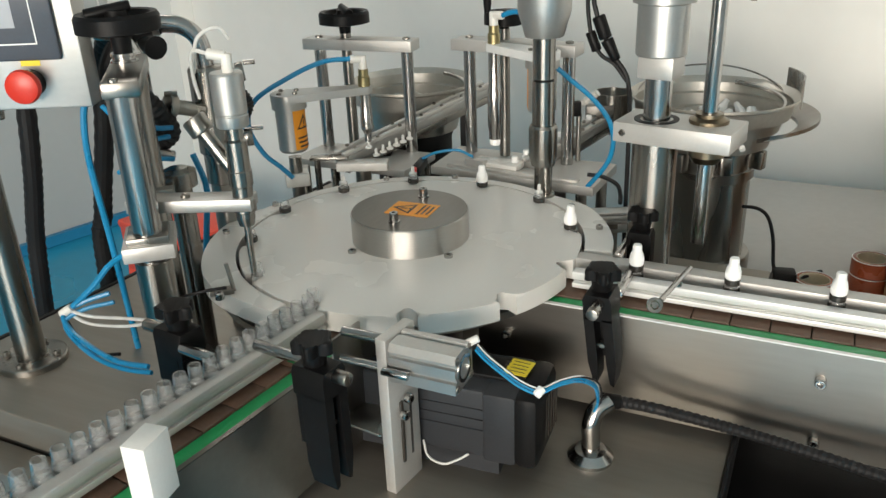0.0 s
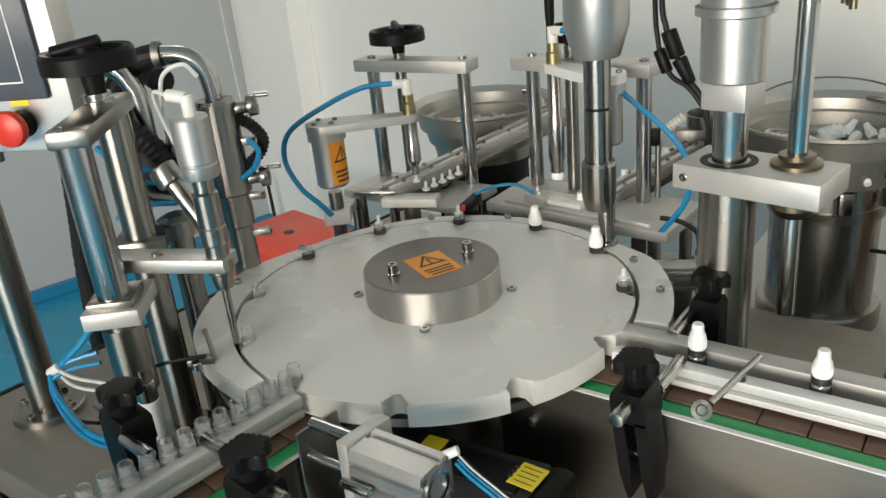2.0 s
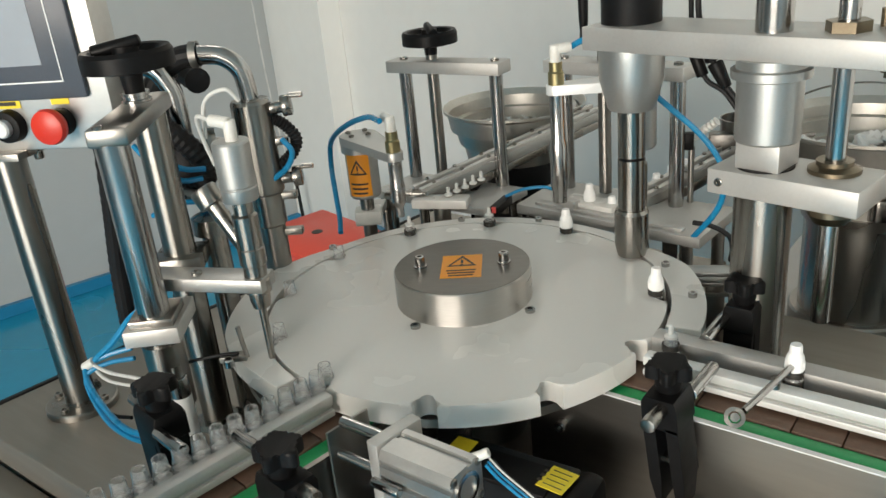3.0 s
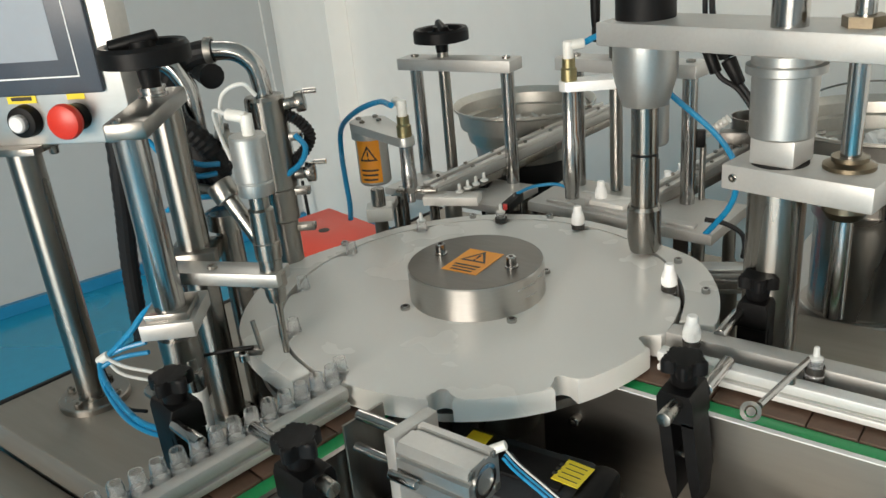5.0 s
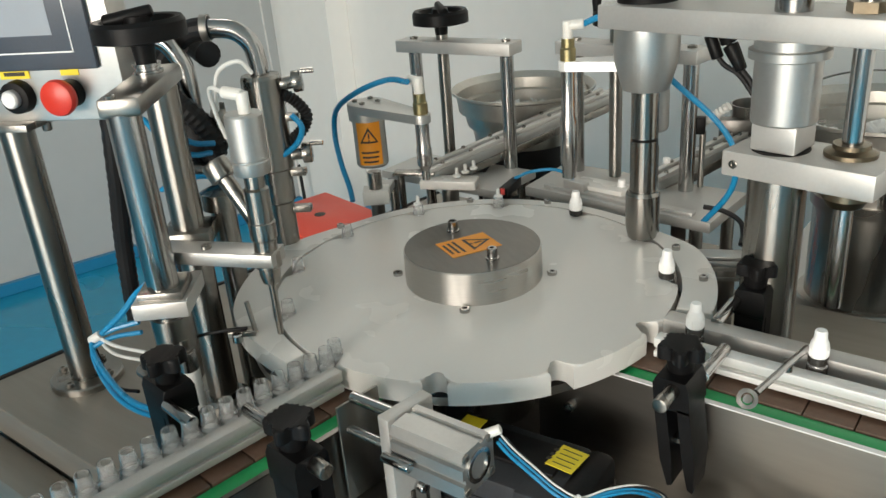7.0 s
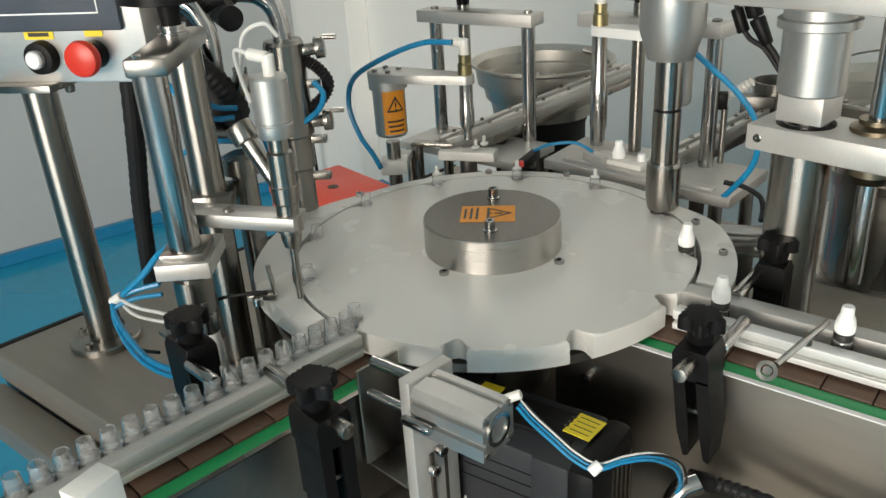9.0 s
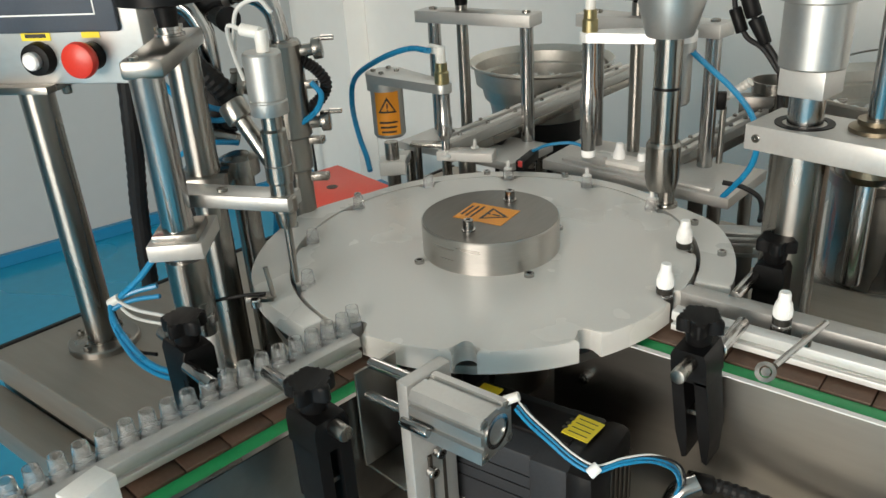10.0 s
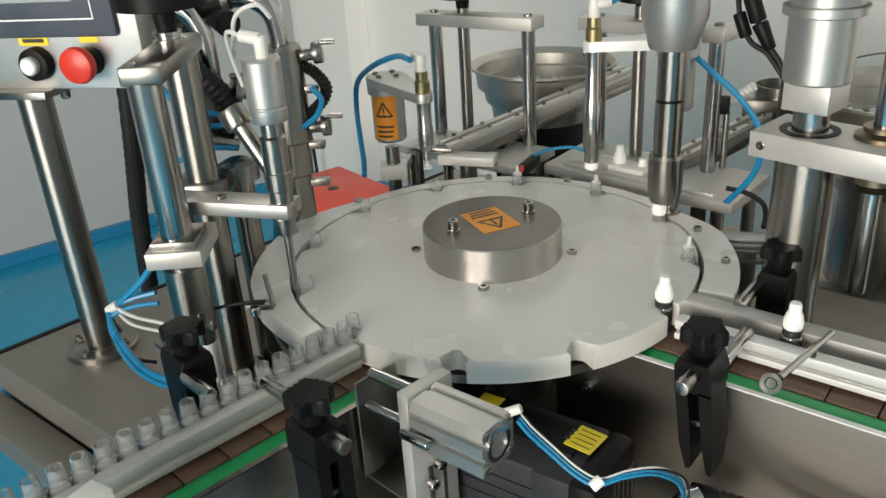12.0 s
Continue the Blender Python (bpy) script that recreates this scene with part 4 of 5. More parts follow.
hand_wheel(fill, (FW.x, FW.y, 1.266), 0.042, (-0.5, -0.5), lay=True)
part("bracket_screw", bolt(B(), (F1.x + 0.006, F1.y - 0.012, 1.2365), 0.0045, 0.003), STEEL, fill)

NZ = Vector((-0.0885, -0.192))
AR = Vector((-0.188, -0.234))  # the nozzle arm's clamped end
filler = thing("bottle_filler", "stainless filling nozzle on a sliding block", "filler", (F1.x, F1.y, 1.05))
bc = F1 + fd * 0.012
part("slide_block", box(B(), (bc.x, bc.y, 1.067), (0.068, 0.050, 0.016), fang, 0.0015), ALU_PALE, filler, "pale aluminium sliding block")
part("block_bush", box(B(), (F1.x - 0.003, F1.y + 0.003, 1.0785), (0.044, 0.040, 0.008), fang, 0.001), STEEL, filler)
part("block_sleeve", cyl(B(), (F1.x, F1.y, 0.985), (F1.x, F1.y, 1.053), 0.0185), STEEL, filler)
part("slide_block_rear", box(B(), (F2.x, F2.y, 1.087), (0.05, 0.05, 0.016), fang, 0.0015), STEEL, filler)
av = NZ - AR
am = (NZ + AR) / 2
part("arm", box(B(), (am.x, am.y, 1.1015), (av.length + 0.022, 0.028, 0.013), math.degrees(math.atan2(av.y, av.x)), 0.001), ALU, filler, "flat aluminium nozzle arm")
part("arm_screw", bolt(B(), (am.x - 0.004, am.y - 0.004, 1.1075), 0.005, 0.004), STEEL, filler)
nz = [(0, 1.018), (0.0026, 1.018), (0.0032, 1.024), (0.0038, 1.074), (0.0095, 1.076), (0.0115, 1.084), (0.0115, 1.090), (0.0145, 1.092), (0.0145, 1.104), (0.0125, 1.107), (0.0125, 1.118), (0.0145, 1.12), (0.0145, 1.135), (0.0135, 1.136), (0.0135, 1.166), (0.0105, 1.168), (0.0105, 1.182), (0, 1.182)]
nz = [(r * (0.84 if z > 1.075 else 1.0), z) for r, z in nz]
part("nozzle", lathe(B(), nz, (NZ.x, NZ.y, 0), 36), STEEL, filler, "stainless filling nozzle and needle")
part("valve_cylinder", lathe(B(), [(0, 1.181), (0.0158, 1.181), (0.0162, 1.182), (0.0162, 1.192), (0.0155, 1.193), (0.0155, 1.194), (0.0162, 1.195), (0.0162, 1.232), (0.015, 1.234), (0, 1.234)], (NZ.x, NZ.y, 0), 40), ALU, filler, "grey pneumatic valve cylinder")
el = B()
cyl(el, (NZ.x + 0.003, NZ.y, 1.232), (NZ.x + 0.003, NZ.y, 1.252), 0.0055, seg=18, bev=0.001)
cyl(el, (NZ.x + 0.003, NZ.y, 1.249), (NZ.x - 0.014, NZ.y - 0.006, 1.252), 0.0052, seg=18, bev=0.001)
part("elbow_fitting", el, FITTING, filler, "white push-in elbow")
part("side_pipe", cyl(B(), (NZ.x - 0.006, NZ.y + 0.0, 1.132), (NZ.x - 0.038, NZ.y - 0.006, 1.178), 0.0075), STEEL, filler, "slanting inlet pipe")
part("pipe_clamp", cyl(B(), (NZ.x - 0.034, NZ.y - 0.005, 1.172), (NZ.x - 0.044, NZ.y - 0.007, 1.187), 0.0125, bev=0.002), STEEL, filler)
part("air_tube", sweep(B(), [(NZ.x - 0.014, NZ.y - 0.006, 1.252), (NZ.x - 0.034, NZ.y - 0.004, 1.252), (NZ.x - 0.05, NZ.y + 0.01, 1.225), (NZ.x - 0.055, NZ.y + 0.02, 1.20)], 0.0019, 8), CLEARTUBE, filler, "milky air tube")
part("air_tube", sweep(B(), [(NZ.x - 0.016, NZ.y + 0.03, 1.26), (NZ.x - 0.02, NZ.y + 0.02, 1.272), (NZ.x - 0.038, NZ.y + 0.01, 1.262), (NZ.x - 0.05, NZ.y + 0.012, 1.228)], 0.0019, 8), CLEARTUBE, filler)

pump = thing("dosing_pump", "stainless dosing cylinders with clamped hoses", "dosing pump", (-0.25, -0.04, DZ))
PQ = Vector((-0.255, -0.03, 0))


def cp(dx, z, dy=0.0):
    """Beside the pump: dx across the view's direction, dy behind."""
    return PQ + Vector((0.77, 0.63, 0)) * dx + Vector((-0.63, 0.77, 0)) * dy + Vector((0, 0, z))


part("pump_column", lathe(B(), [(0, DZ), (0.0135, DZ), (0.0135, 1.075), (0.021, 1.078), (0.021, 1.096), (0.012, 1.10), (0, 1.10)], (-0.240, -0.122, 0), 32), STEEL, pump)
part("pump_barrel", lathe(B(), [(0, DZ), (0.0155, DZ), (0.0155, 1.05), (0.019, 1.053), (0.019, 1.09), (0.0225, 1.093), (0.0225, 1.196), (0.0205, 1.2), (0, 1.2)], tuple(PQ), 36), STEEL, pump, "brushed dosing barrel")
for a, b, r in ((cp(0.0, 1.185), cp(0.045, 1.19), 0.007), (cp(0, 1.105), cp(0.045, 1.107), 0.007), (cp(-0.05, 1.105, -0.05), cp(-0.09, 1.12, -0.06), 0.007), (cp(-0.01, 1.15, -0.02), cp(-0.05, 1.165, -0.04), 0.009)):
    part("port", cyl(B(), a, b, r, bev=0.001), STEEL, pump)
    part("clamp_ring", cyl(B(), b - (b - a).normalized() * 0.01, b, r * 1.7, bev=0.001), STEEL, pump)
    part("clamp_screw", cyl(B(), b + Vector((0, 0, r * 1.5)), b + Vector((0.012, 0.008, r * 1.5)), 0.003, seg=10), STEEL, pump)
part("bent_pipe", sweep(B(), [cp(0.0, 1.19), cp(0.0, 1.212), cp(-0.005, 1.235), cp(-0.022, 1.25), cp(-0.048, 1.254)], 0.0105, 16), CHROME, pump, "bright bent steel pipe")
part("pipe_hose", sweep(B(), [cp(-0.045, 1.254), cp(-0.068, 1.252), cp(-0.088, 1.24), (cp(-0.103, 1.222)), cp(-0.112, 1.2), cp(-0.11, 1.17), cp(-0.1, 1.13)], 0.0125, 14), RUBBER, pump, "black rubber hose on the pipe")
for f, z in ((-0.084, 1.2435), (-0.05, 1.2545)):
    part("hose_clamp", lathe(B(), [(0.0126, -0.004), (0.0145, -0.004), (0.0145, 0.004), (0.0126, 0.004)], seg=24, m=Matrix.Translation(cp(f, z)) @ Vector((-0.7, -0.55, -0.4 if f < -0.06 else 0)).to_track_quat("Z", "Y").to_matrix().to_4x4()), STEEL, pump)
part("bent_pipe", sweep(B(), [cp(-0.075, 1.16, -0.02), cp(-0.075, 1.21, -0.02), cp(-0.08, 1.228, -0.02), cp(-0.092, 1.246, -0.02), cp(-0.115, 1.254, -0.02)], 0.0105, 16), CHROME, pump, "bright bent steel pipe")
part("elbow_hose", sweep(B(), [cp(0.018, 1.178), cp(0.034, 1.168), cp(0.045, 1.15), cp(0.036, 1.132), cp(0.016, 1.118)], 0.0075, 12, ribs=0.0016), RUBBER, pump, "black ribbed hose")
part("elbow_hose", sweep(B(), [cp(-0.105, 1.205, -0.04), cp(-0.085, 1.19, -0.05), cp(-0.062, 1.165, -0.05), (cp(-0.05, 1.135, -0.045)), cp(-0.07, 1.115, -0.03)], 0.0125, 12, ribs=0.0016), RUBBER, pump, "black ribbed hose")
part("valve_box", box(B(), cp(-0.075, 1.135, -0.02), (0.034, 0.028, 0.05), 38, 0.003), BLACK, pump, "black valve body")
for pts, r in (([cp(-0.11, 1.185, -0.06), cp(-0.09, 1.165, -0.075), cp(-0.065, 1.15, -0.08), cp(-0.045, 1.145, -0.07)], 0.003),
               ([cp(-0.118, 1.175, -0.06), cp(-0.092, 1.15, -0.078), cp(-0.068, 1.138, -0.082), cp(-0.05, 1.135, -0.07)], 0.003),
               ([cp(-0.1, 1.19, -0.055), cp(-0.085, 1.16, -0.07), cp(-0.078, 1.13, -0.07), cp(-0.08, 1.1, -0.06)], 0.003),
               ([cp(0.03, 1.155, -0.012), cp(0.04, 1.14, -0.014), cp(0.032, 1.122, -0.014), cp(0.012, 1.108, -0.014)], 0.0034),
               ([cp(-0.115, 1.095, -0.06), cp(-0.095, 1.108, -0.07), cp(-0.07, 1.11, -0.07), cp(-0.05, 1.105, -0.06)], 0.003),
               ([cp(-0.03, 1.10, -0.03), cp(-0.02, 1.06, -0.035), cp(-0.025, 1.02, -0.03), cp(-0.035, 0.96, -0.03)], 0.004)):
    part("air_tube", sweep(B(), pts, r, 8), BLUE, pump, "blue air tube")
for z in (1.04, 1.085, 1.15):
    part("wing_clamp", box(B(), cp(0.018, z), (0.036, 0.012, 0.008), 35, 0.001), STEEL, pump)
part("thin_hose", sweep(B(), [cp(-0.13, 1.2, -0.03), cp(-0.145, 1.16, -0.03), cp(-0.15, 1.1, -0.03), cp(-0.145, 1.0, -0.03), cp(-0.14, DZ, -0.03)], 0.004, 8), BLUE, pump)

sensor = thing("photo_sensor", "small black sensor probe on the dial guard", "sensor", (-0.113, -0.21, 0.9995))
part("bracket", box(B(), (-0.118, -0.213, 1.003), (0.026, 0.012, 0.006), 40, 0.001), STEEL, sensor)
part("screw", bolt(B(), (-0.112, -0.224, 1.0), 0.005, 0.008), CHROME, sensor)
part("probe", cyl(B(), (-0.106, -0.207, 1.003), (-0.112, -0.207, 1.034), 0.0024, seg=12), STEEL, sensor)
part("cable", sweep(B(), [(-0.112, -0.212, 1.008), (-0.135, -0.226, 1.005), (-0.165, -0.243, 0.995), (-0.185, -0.25, 0.97), (-0.19, -0.25, 0.9)], 0.0018, 8), RUBBER, sensor, "thin black cable")

lift = thing("air_cylinder", "small silver air cylinder with a white sticker", "air cylinder", (-0.12, -0.245, DZ))
part("barrel", cyl(B(), (-0.147, -0.259, DZ), (-0.147, -0.259, 0.998), 0.0095, bev=0.001), CHROME, lift)
part("sticker", cyl(B(), (-0.1465, -0.2595, 0.93), (-0.1465, -0.2595, 0.978), 0.0097), PAPER, lift, "white type sticker")
part("end_cap", cyl(B(), (-0.147, -0.259, 0.996), (-0.147, -0.259, 1.01), 0.006), STEEL, lift)

# bundle of air tubes by the filling stand
bundle = thing("tube_bundle", "bundle of blue and clear air tubes with cable ties", "tubes", (-0.25, -0.27, 0.9))
for pts, m, r in (([(-0.262, -0.235, 0.985), (-0.285, -0.252, 0.978), (-0.302, -0.268, 0.967), (-0.283, -0.278, 0.955), (-0.235, -0.290, 0.947), (-0.195, -0.296, 0.945), (-0.16, -0.292, 0.945)], BLUE, 0.003),
                  ([(-0.252, -0.24, 0.978), (-0.28, -0.256, 0.972), (-0.297, -0.272, 0.961), (-0.276, -0.283, 0.949), (-0.23, -0.295, 0.941), (-0.19, -0.298, 0.939), (-0.155, -0.294, 0.94)], BLUE, 0.0026),
                  ([(-0.302, -0.264, 0.971), (-0.268, -0.262, 0.968), (-0.225, -0.258, 0.972), (-0.185, -0.262, 0.98)], CLEARTUBE, 0.002),
                  ([(-0.304, -0.262, 0.967), (-0.268, -0.266, 0.961), (-0.225, -0.258, 0.962), (-0.19, -0.258, 0.972)], CLEARTUBE, 0.0018),
                  ([(-0.298, -0.27, 0.962), (-0.272, -0.278, 0.943), (-0.245, -0.282, 0.936), (-0.215, -0.278, 0.940)], RUBBER, 0.002),
                  ([(-0.225, -0.225, 1.04), (-0.255, -0.232, 1.02), (-0.275, -0.245, 0.995), (-0.297, -0.262, 0.972)], BLUE, 0.0034)):
    part("tube", sweep(B(), pts, r, 8), m, bundle)
part("cable_tie", cyl(B(), (-0.306, -0.268, 0.966), (-0.294, -0.262, 0.974), 0.005, bev=0.001), FITTING, bundle, "white cable tie")

# ---- operator panel ----
PU = Vector((0.898, 0.440, 0))
PN = Vector((0.440, -0.898, 0))
PB = Vector((-0.357, -0.2005, 1.2075)) - PN * 0.012
pang = math.degrees(math.atan2(PU.y, PU.x))


def panel_box(s0, s1, h0, h1, d0, d1, bev=0.0):
    c = PB + PU * (s0 + s1) / 2 + Vector((0, 0, (h0 + h1) / 2)) + PN * (d0 + d1) / 2
    return box(B(), c, (s1 - s0, d1 - d0, h1 - h0), pang, bev)


panel = thing("control_panel", "stainless operator panel with touch screen on a post", "control panel", (-0.458, -0.205, DZ))
part("housing", panel_box(-0.29, 0.060, -0.030, 0.24, -0.036, 0, 0.002), PANEL, panel, "brushed steel housing")
bz = part("screen_bezel", panel_box(-0.235, 0.040, 0.0245, 0.215, 0.0005, 0.007, 0.003), BEZEL, panel, "dark blue-grey screen frame")
part("frame_line", panel_box(-0.222, 0.018, 0.042, 0.0435, 0.007, 0.0076), CAPWHITE, bz, "thin white line on the frame")
part("frame_line", panel_box(0.0168, 0.018, 0.042, 0.205, 0.007, 0.0076), CAPWHITE, bz, "thin white line on the frame")
part("screen", panel_box(-0.215, -0.002, 0.060, 0.200, 0.0068, 0.0074), SCREEN, bz, "grey unlit display")
q = Matrix.Translation(PB) @ pose(0, 0, 0, 0, 0, pang) @ pose(0, 0, 0, 90, 0, 0)
eb = part("stop_button", lathe(B(), [(0, 0.012), (0.011, 0.012), (0.0125, 0.016), (0.0178, 0.019), (0.0188, 0.024), (0.0175, 0.029), (0.012, 0.0315), (0, 0.032)], seg=40, m=q), RED, panel, "red mushroom emergency stop button")
part("button_ring", lathe(B(), [(0, 0), (0.0145, 0), (0.0145, 0.012), (0.011, 0.013), (0, 0.013)], seg=32, m=q), BLACK, panel)
q2 = Matrix.Translation(PB + PU * -0.062 + Vector((0, 0, -0.002))) @ pose(0, 0, 0, 0, 0, pang) @ pose(0, 0, 0, 90, 0, 0)
part("selector_ring", lathe(B(), [(0, 0), (0.0175, 0), (0.0175, 0.004), (0.0165, 0.012), (0.012, 0.013), (0, 0.013)], seg=36, m=q2), BLACK, panel, "black selector switch ring")
part("selector_cap", lathe(B(), [(0, 0.012), (0.0095, 0.012), (0.0095, 0.019), (0.008, 0.021), (0, 0.021)], seg=28, m=q2), RAIL, panel, "bright selector cap")
part("name_tag", panel_box(-0.008, 0.013, 0.018, 0.027, 0.0005, 0.001), YELLOW, panel, "yellow tag with small print")
tag = part("name_tag", panel_box(-0.08, -0.045, 0.016, 0.0265, 0.0005, 0.001), YELLOW, panel, "yellow tag with small print")
part("print_bar", panel_box(-0.075, -0.05, 0.019, 0.023, 0.001, 0.0012), INK, tag)
PP = Vector((-0.45, -0.218))
part("post", cyl(B(), (PP.x, PP.y, DZ), (PP.x, PP.y, 1.172), 0.0185, seg=40), STEEL, panel, "thick stainless post")
part("post_flange", lathe(B(), [(0, DZ), (0.043, DZ), (0.043, DZ + 0.007), (0.0415, DZ + 0.0085), (0, DZ + 0.0085)], (PP.x, PP.y, 0), 48), STEEL, panel)
part("post_plate", box(B(), (PP.x, PP.y, 1.174), (0.075, 0.06, 0.008), pang, 0.001), STEEL, panel)
for k in range(4):
    a = radians(45 + 90 * k - 20)
    part("flange_bolt", bolt(B(), (PP.x + 0.033 * math.cos(a), PP.y + 0.033 * math.sin(a), DZ + 0.008), 0.005, 0.006), STEEL, panel)
for k in (-1, 1):
    p = PB + PU * (-0.06 + k * 0.033 - 0.03) + Vector((0, 0, -0.036)) - PN * 0.02
    part("plate_bolt", bolt(B(), p, 0.0055, 0.009, (0, 0, -1)), STEEL, panel)
hose = thing("cable_conduit", "black corrugated conduits hanging down beside the machine", "conduit", (-0.66, 0.01, 0))
part("conduit", sweep(B(), [(-0.60, -0.012, 1.30), (-0.615, -0.012, 1.14), (-0.635, -0.014, 1.02), (-0.685, -0.006, 0.86), (-0.72, 0.0, 0.6), (-0.73, 0.0, 0.0)], 0.0145, 14, ribs=0.0014), RUBBER, hose)
part("conduit", sweep(B(), [(-0.30, -0.06, 1.225), (-0.38, -0.03, 1.235), (-0.45, 0.01, 1.225), (-0.495, 0.03, 1.17), (-0.52, 0.03, 1.07), (-0.555, 0.03, 0.95), (-0.58, 0.03, 0.8), (-0.60, 0.03, 0.0)], 0.0145, 14, ribs=0.0014), RUBBER, hose)

# ---- in front of the dial ----
ram = thing("stop_cylinder", "silver square air cylinder on a slotted aluminium plate", "air cylinder", (0.107, -0.236, DZ))
part("mount_plate", box(B(), (0.1075, -0.2415, (1.018 + DZ) / 2), (0.012, 0.046, 1.018 - DZ), -8, 0.0012), ALU_PALE, ram, "upright slotted mounting plate")
RX = Vector((1, 0, 0))
RC = Vector((0.1145, -0.2505, 0.9985))
ram_m = Matrix.Translation(RC)
bm = B()
w = 0.0188
prof = [(-w, -w), (-w, -0.008), (-w + 0.003, -0.007), (-w + 0.003, -0.003), (-w, -0.002), (-w, 0.006), (-w + 0.003, 0.007), (-w + 0.003, 0.011), (-w, 0.012), (-w + 0.004, w), (0.002, w), (0.003, w - 0.0025), (0.008, w - 0.0025), (0.009, w), (w - 0.004, w), (w, w - 0.004), (w, -w)]
bars = [[bm.verts.new(ram_m @ Vector((x, y, z))) for y, z in prof] for x in (0, 0.066)]
k = len(prof)
for i in range(k):
    bm.faces.new((bars[0][i], bars[0][(i + 1) % k], bars[1][(i + 1) % k], bars[1][i]))
bm.faces.new(bars[0][::-1])
bm.faces.new(bars[1])
part("barrel", bm, ALU, ram, "grooved silver aluminium profile")
for dz in (0.0, ):
    ec = ram_m @ Matrix.Translation((0.066, 0, 0)) @ Vector((1, 0, 0)).to_track_quat("Z", "Y").to_matrix().to_4x4()
    part("end_ring", lathe(B(), [(0.010, 0), (0.0135, 0), (0.0135, 0.0012), (0.010, 0.0012)], seg=28, m=ec), CHROME, ram)
for dy, dz in ((-0.0145, 0.0145), (0.0145, 0.0145), (-0.0145, -0.0145), (0.0145, -0.0145)):
    part("corner_screw", bolt(B(), ram_m @ Vector((0.0655, dy, dz)), 0.0035, 0.002, RX), STEEL, ram)
part("piston_rod", cyl(B(), ram_m @ Vector((-0.066, 0.012, 0.004)), ram_m @ Vector((0, 0.012, 0.004)), 0.005), CHROME, ram)
part("guide_pin", cyl(B(), ram_m @ Vector((-0.066, 0.004, -0.022)), ram_m @ Vector((0, 0.004, -0.022)), 0.004), CHROME, ram)
part("stop_plate", box(B(), (0.0475, -0.2335, 0.953), (0.003, 0.044, 0.094), -7, 0.0012), STEEL, ram, "thin bent stop plate")
part("lower_bracket", box(B(), (0.074, -0.2335, 0.9045), (0.055, 0.044, 0.003), -7, 0.0008), STEEL, ram, "folded lower leg of the stop plate")
part("bracket_lip", box(B(), (0.0995, -0.2365, 0.925), (0.003, 0.044, 0.04), -7, 0.0008), STEEL, ram)
part("side_screw", cyl(B(), ram_m @ Vector((-0.004, -0.0235, -0.006)), ram_m @ Vector((0.022, -0.0235, -0.006)), 0.004, bev=0.0006), CHROME, ram)
part("slot_screw", bolt(B(), (0.1155, -0.2415, 0.945), 0.005, 0.006, (1, -0.17, 0)), CHROME, ram)
part("slot_screw", bolt(B(), (0.1155, -0.2515, 0.932), 0.005, 0.006, (1, -0.17, 0)), CHROME, ram)
# black strips on the plate paint the dark inside two slots
for dy in (-0.008, 0.008):
    part("slot", box(B(), (0.1138, -0.2415 + dy, 0.91), (0.0022, 0.004, 0.07), -8, 0.0005), INK, ram, "black strip painted for a long adjusting slot")
f = ram_m @ Vector((0.060, 0.014, 0.014))
part("air_fitting", cyl(B(), f, f + Vector((0.012, 0.007, 0.006)), 0.0036, bev=0.001), FITTING, ram)
tubes = thing("air_hoses", "blue and clear air hoses tied over the motor", "hoses", (0.2, -0.17, 0.96))
for off, m, r in ((Vector((0, 0, 0)), BLUE, 0.0013), (Vector((0, 0.003, 0.001)), BLUE, 0.0011), (Vector((0.0, 0.005, 0.003)), CLEARTUBE, 0.0008), (Vector((0.002, 0.007, 0.001)), RUBBER, 0.0009)):
    pts = [Vector(p) + off for p in ((0.183, -0.230, 1.006), (0.191, -0.226, 0.994), (0.205, -0.220, 0.979), (0.222, -0.217, 0.967), (0.238, -0.213, 0.962), (0.252, -0.198, 0.965), (0.266, -0.180, 0.962), (0.276, -0.160, 0.945), (0.275, -0.142, 0.916), (0.27, -0.138, 0.9))]
    part("hose", sweep(B(), pts, r, 8), m, tubes)
part("cable_tie", cyl(B(), (0.236, -0.216, 0.961), (0.240, -0.209, 0.966), 0.0042, bev=0.001), CAPWHITE, tubes, "white cable tie")

motor = thing("gear_motor", "dark grey gear motor with yellow stickers", "motor", (0.16, -0.15, DZ))
ma = 4
MY = -0.172
part("motor_case", box(B(), (0.145, MY, 0.906), (0.12, 0.074, 0.078), ma, 0.005), MOTOR, motor)
for i in range(3):
    part("cooling_fin", box(B(), (0.148 - 0.0027, MY - 0.0375, 0.90 + 0.012 * i), (0.07, 0.0018, 0.0012), ma), MOTOR, motor)
part("fan_cover", box(B(), (0.219, MY + 0.004, 0.906), (0.026, 0.08, 0.082), ma, 0.009), BLACK, motor, "black ribbed fan cover")
# no openings: black bars paint in the shade of the cooling slots
for i in range(8):
    part("cooling_slot", box(B(), (0.2322, MY - 0.024 + 0.008 * i, 0.906), (0.0012, 0.003, 0.05), ma), INK, motor)
part("end_shield", box(B(), (0.193, MY + 0.002, 0.9055), (0.034, 0.077, 0.0795), ma, 0.004), MOTOR, motor, "dark grey rear motor shield")
part("gear_case", box(B(), (0.06, MY, 0.90), (0.06, 0.084, 0.09), ma, 0.004), MOTOR, motor)
part("terminal_lid", box(B(), (0.150, MY + 0.006, 0.9465), (0.095, 0.036, 0.004), ma, 0.001), BLACK, motor)
part("gear_boss", cyl(B(), (0.06, MY + 0.008, 0.944), (0.06, MY + 0.008, 0.962), 0.018, bev=0.002), BLACK, motor)
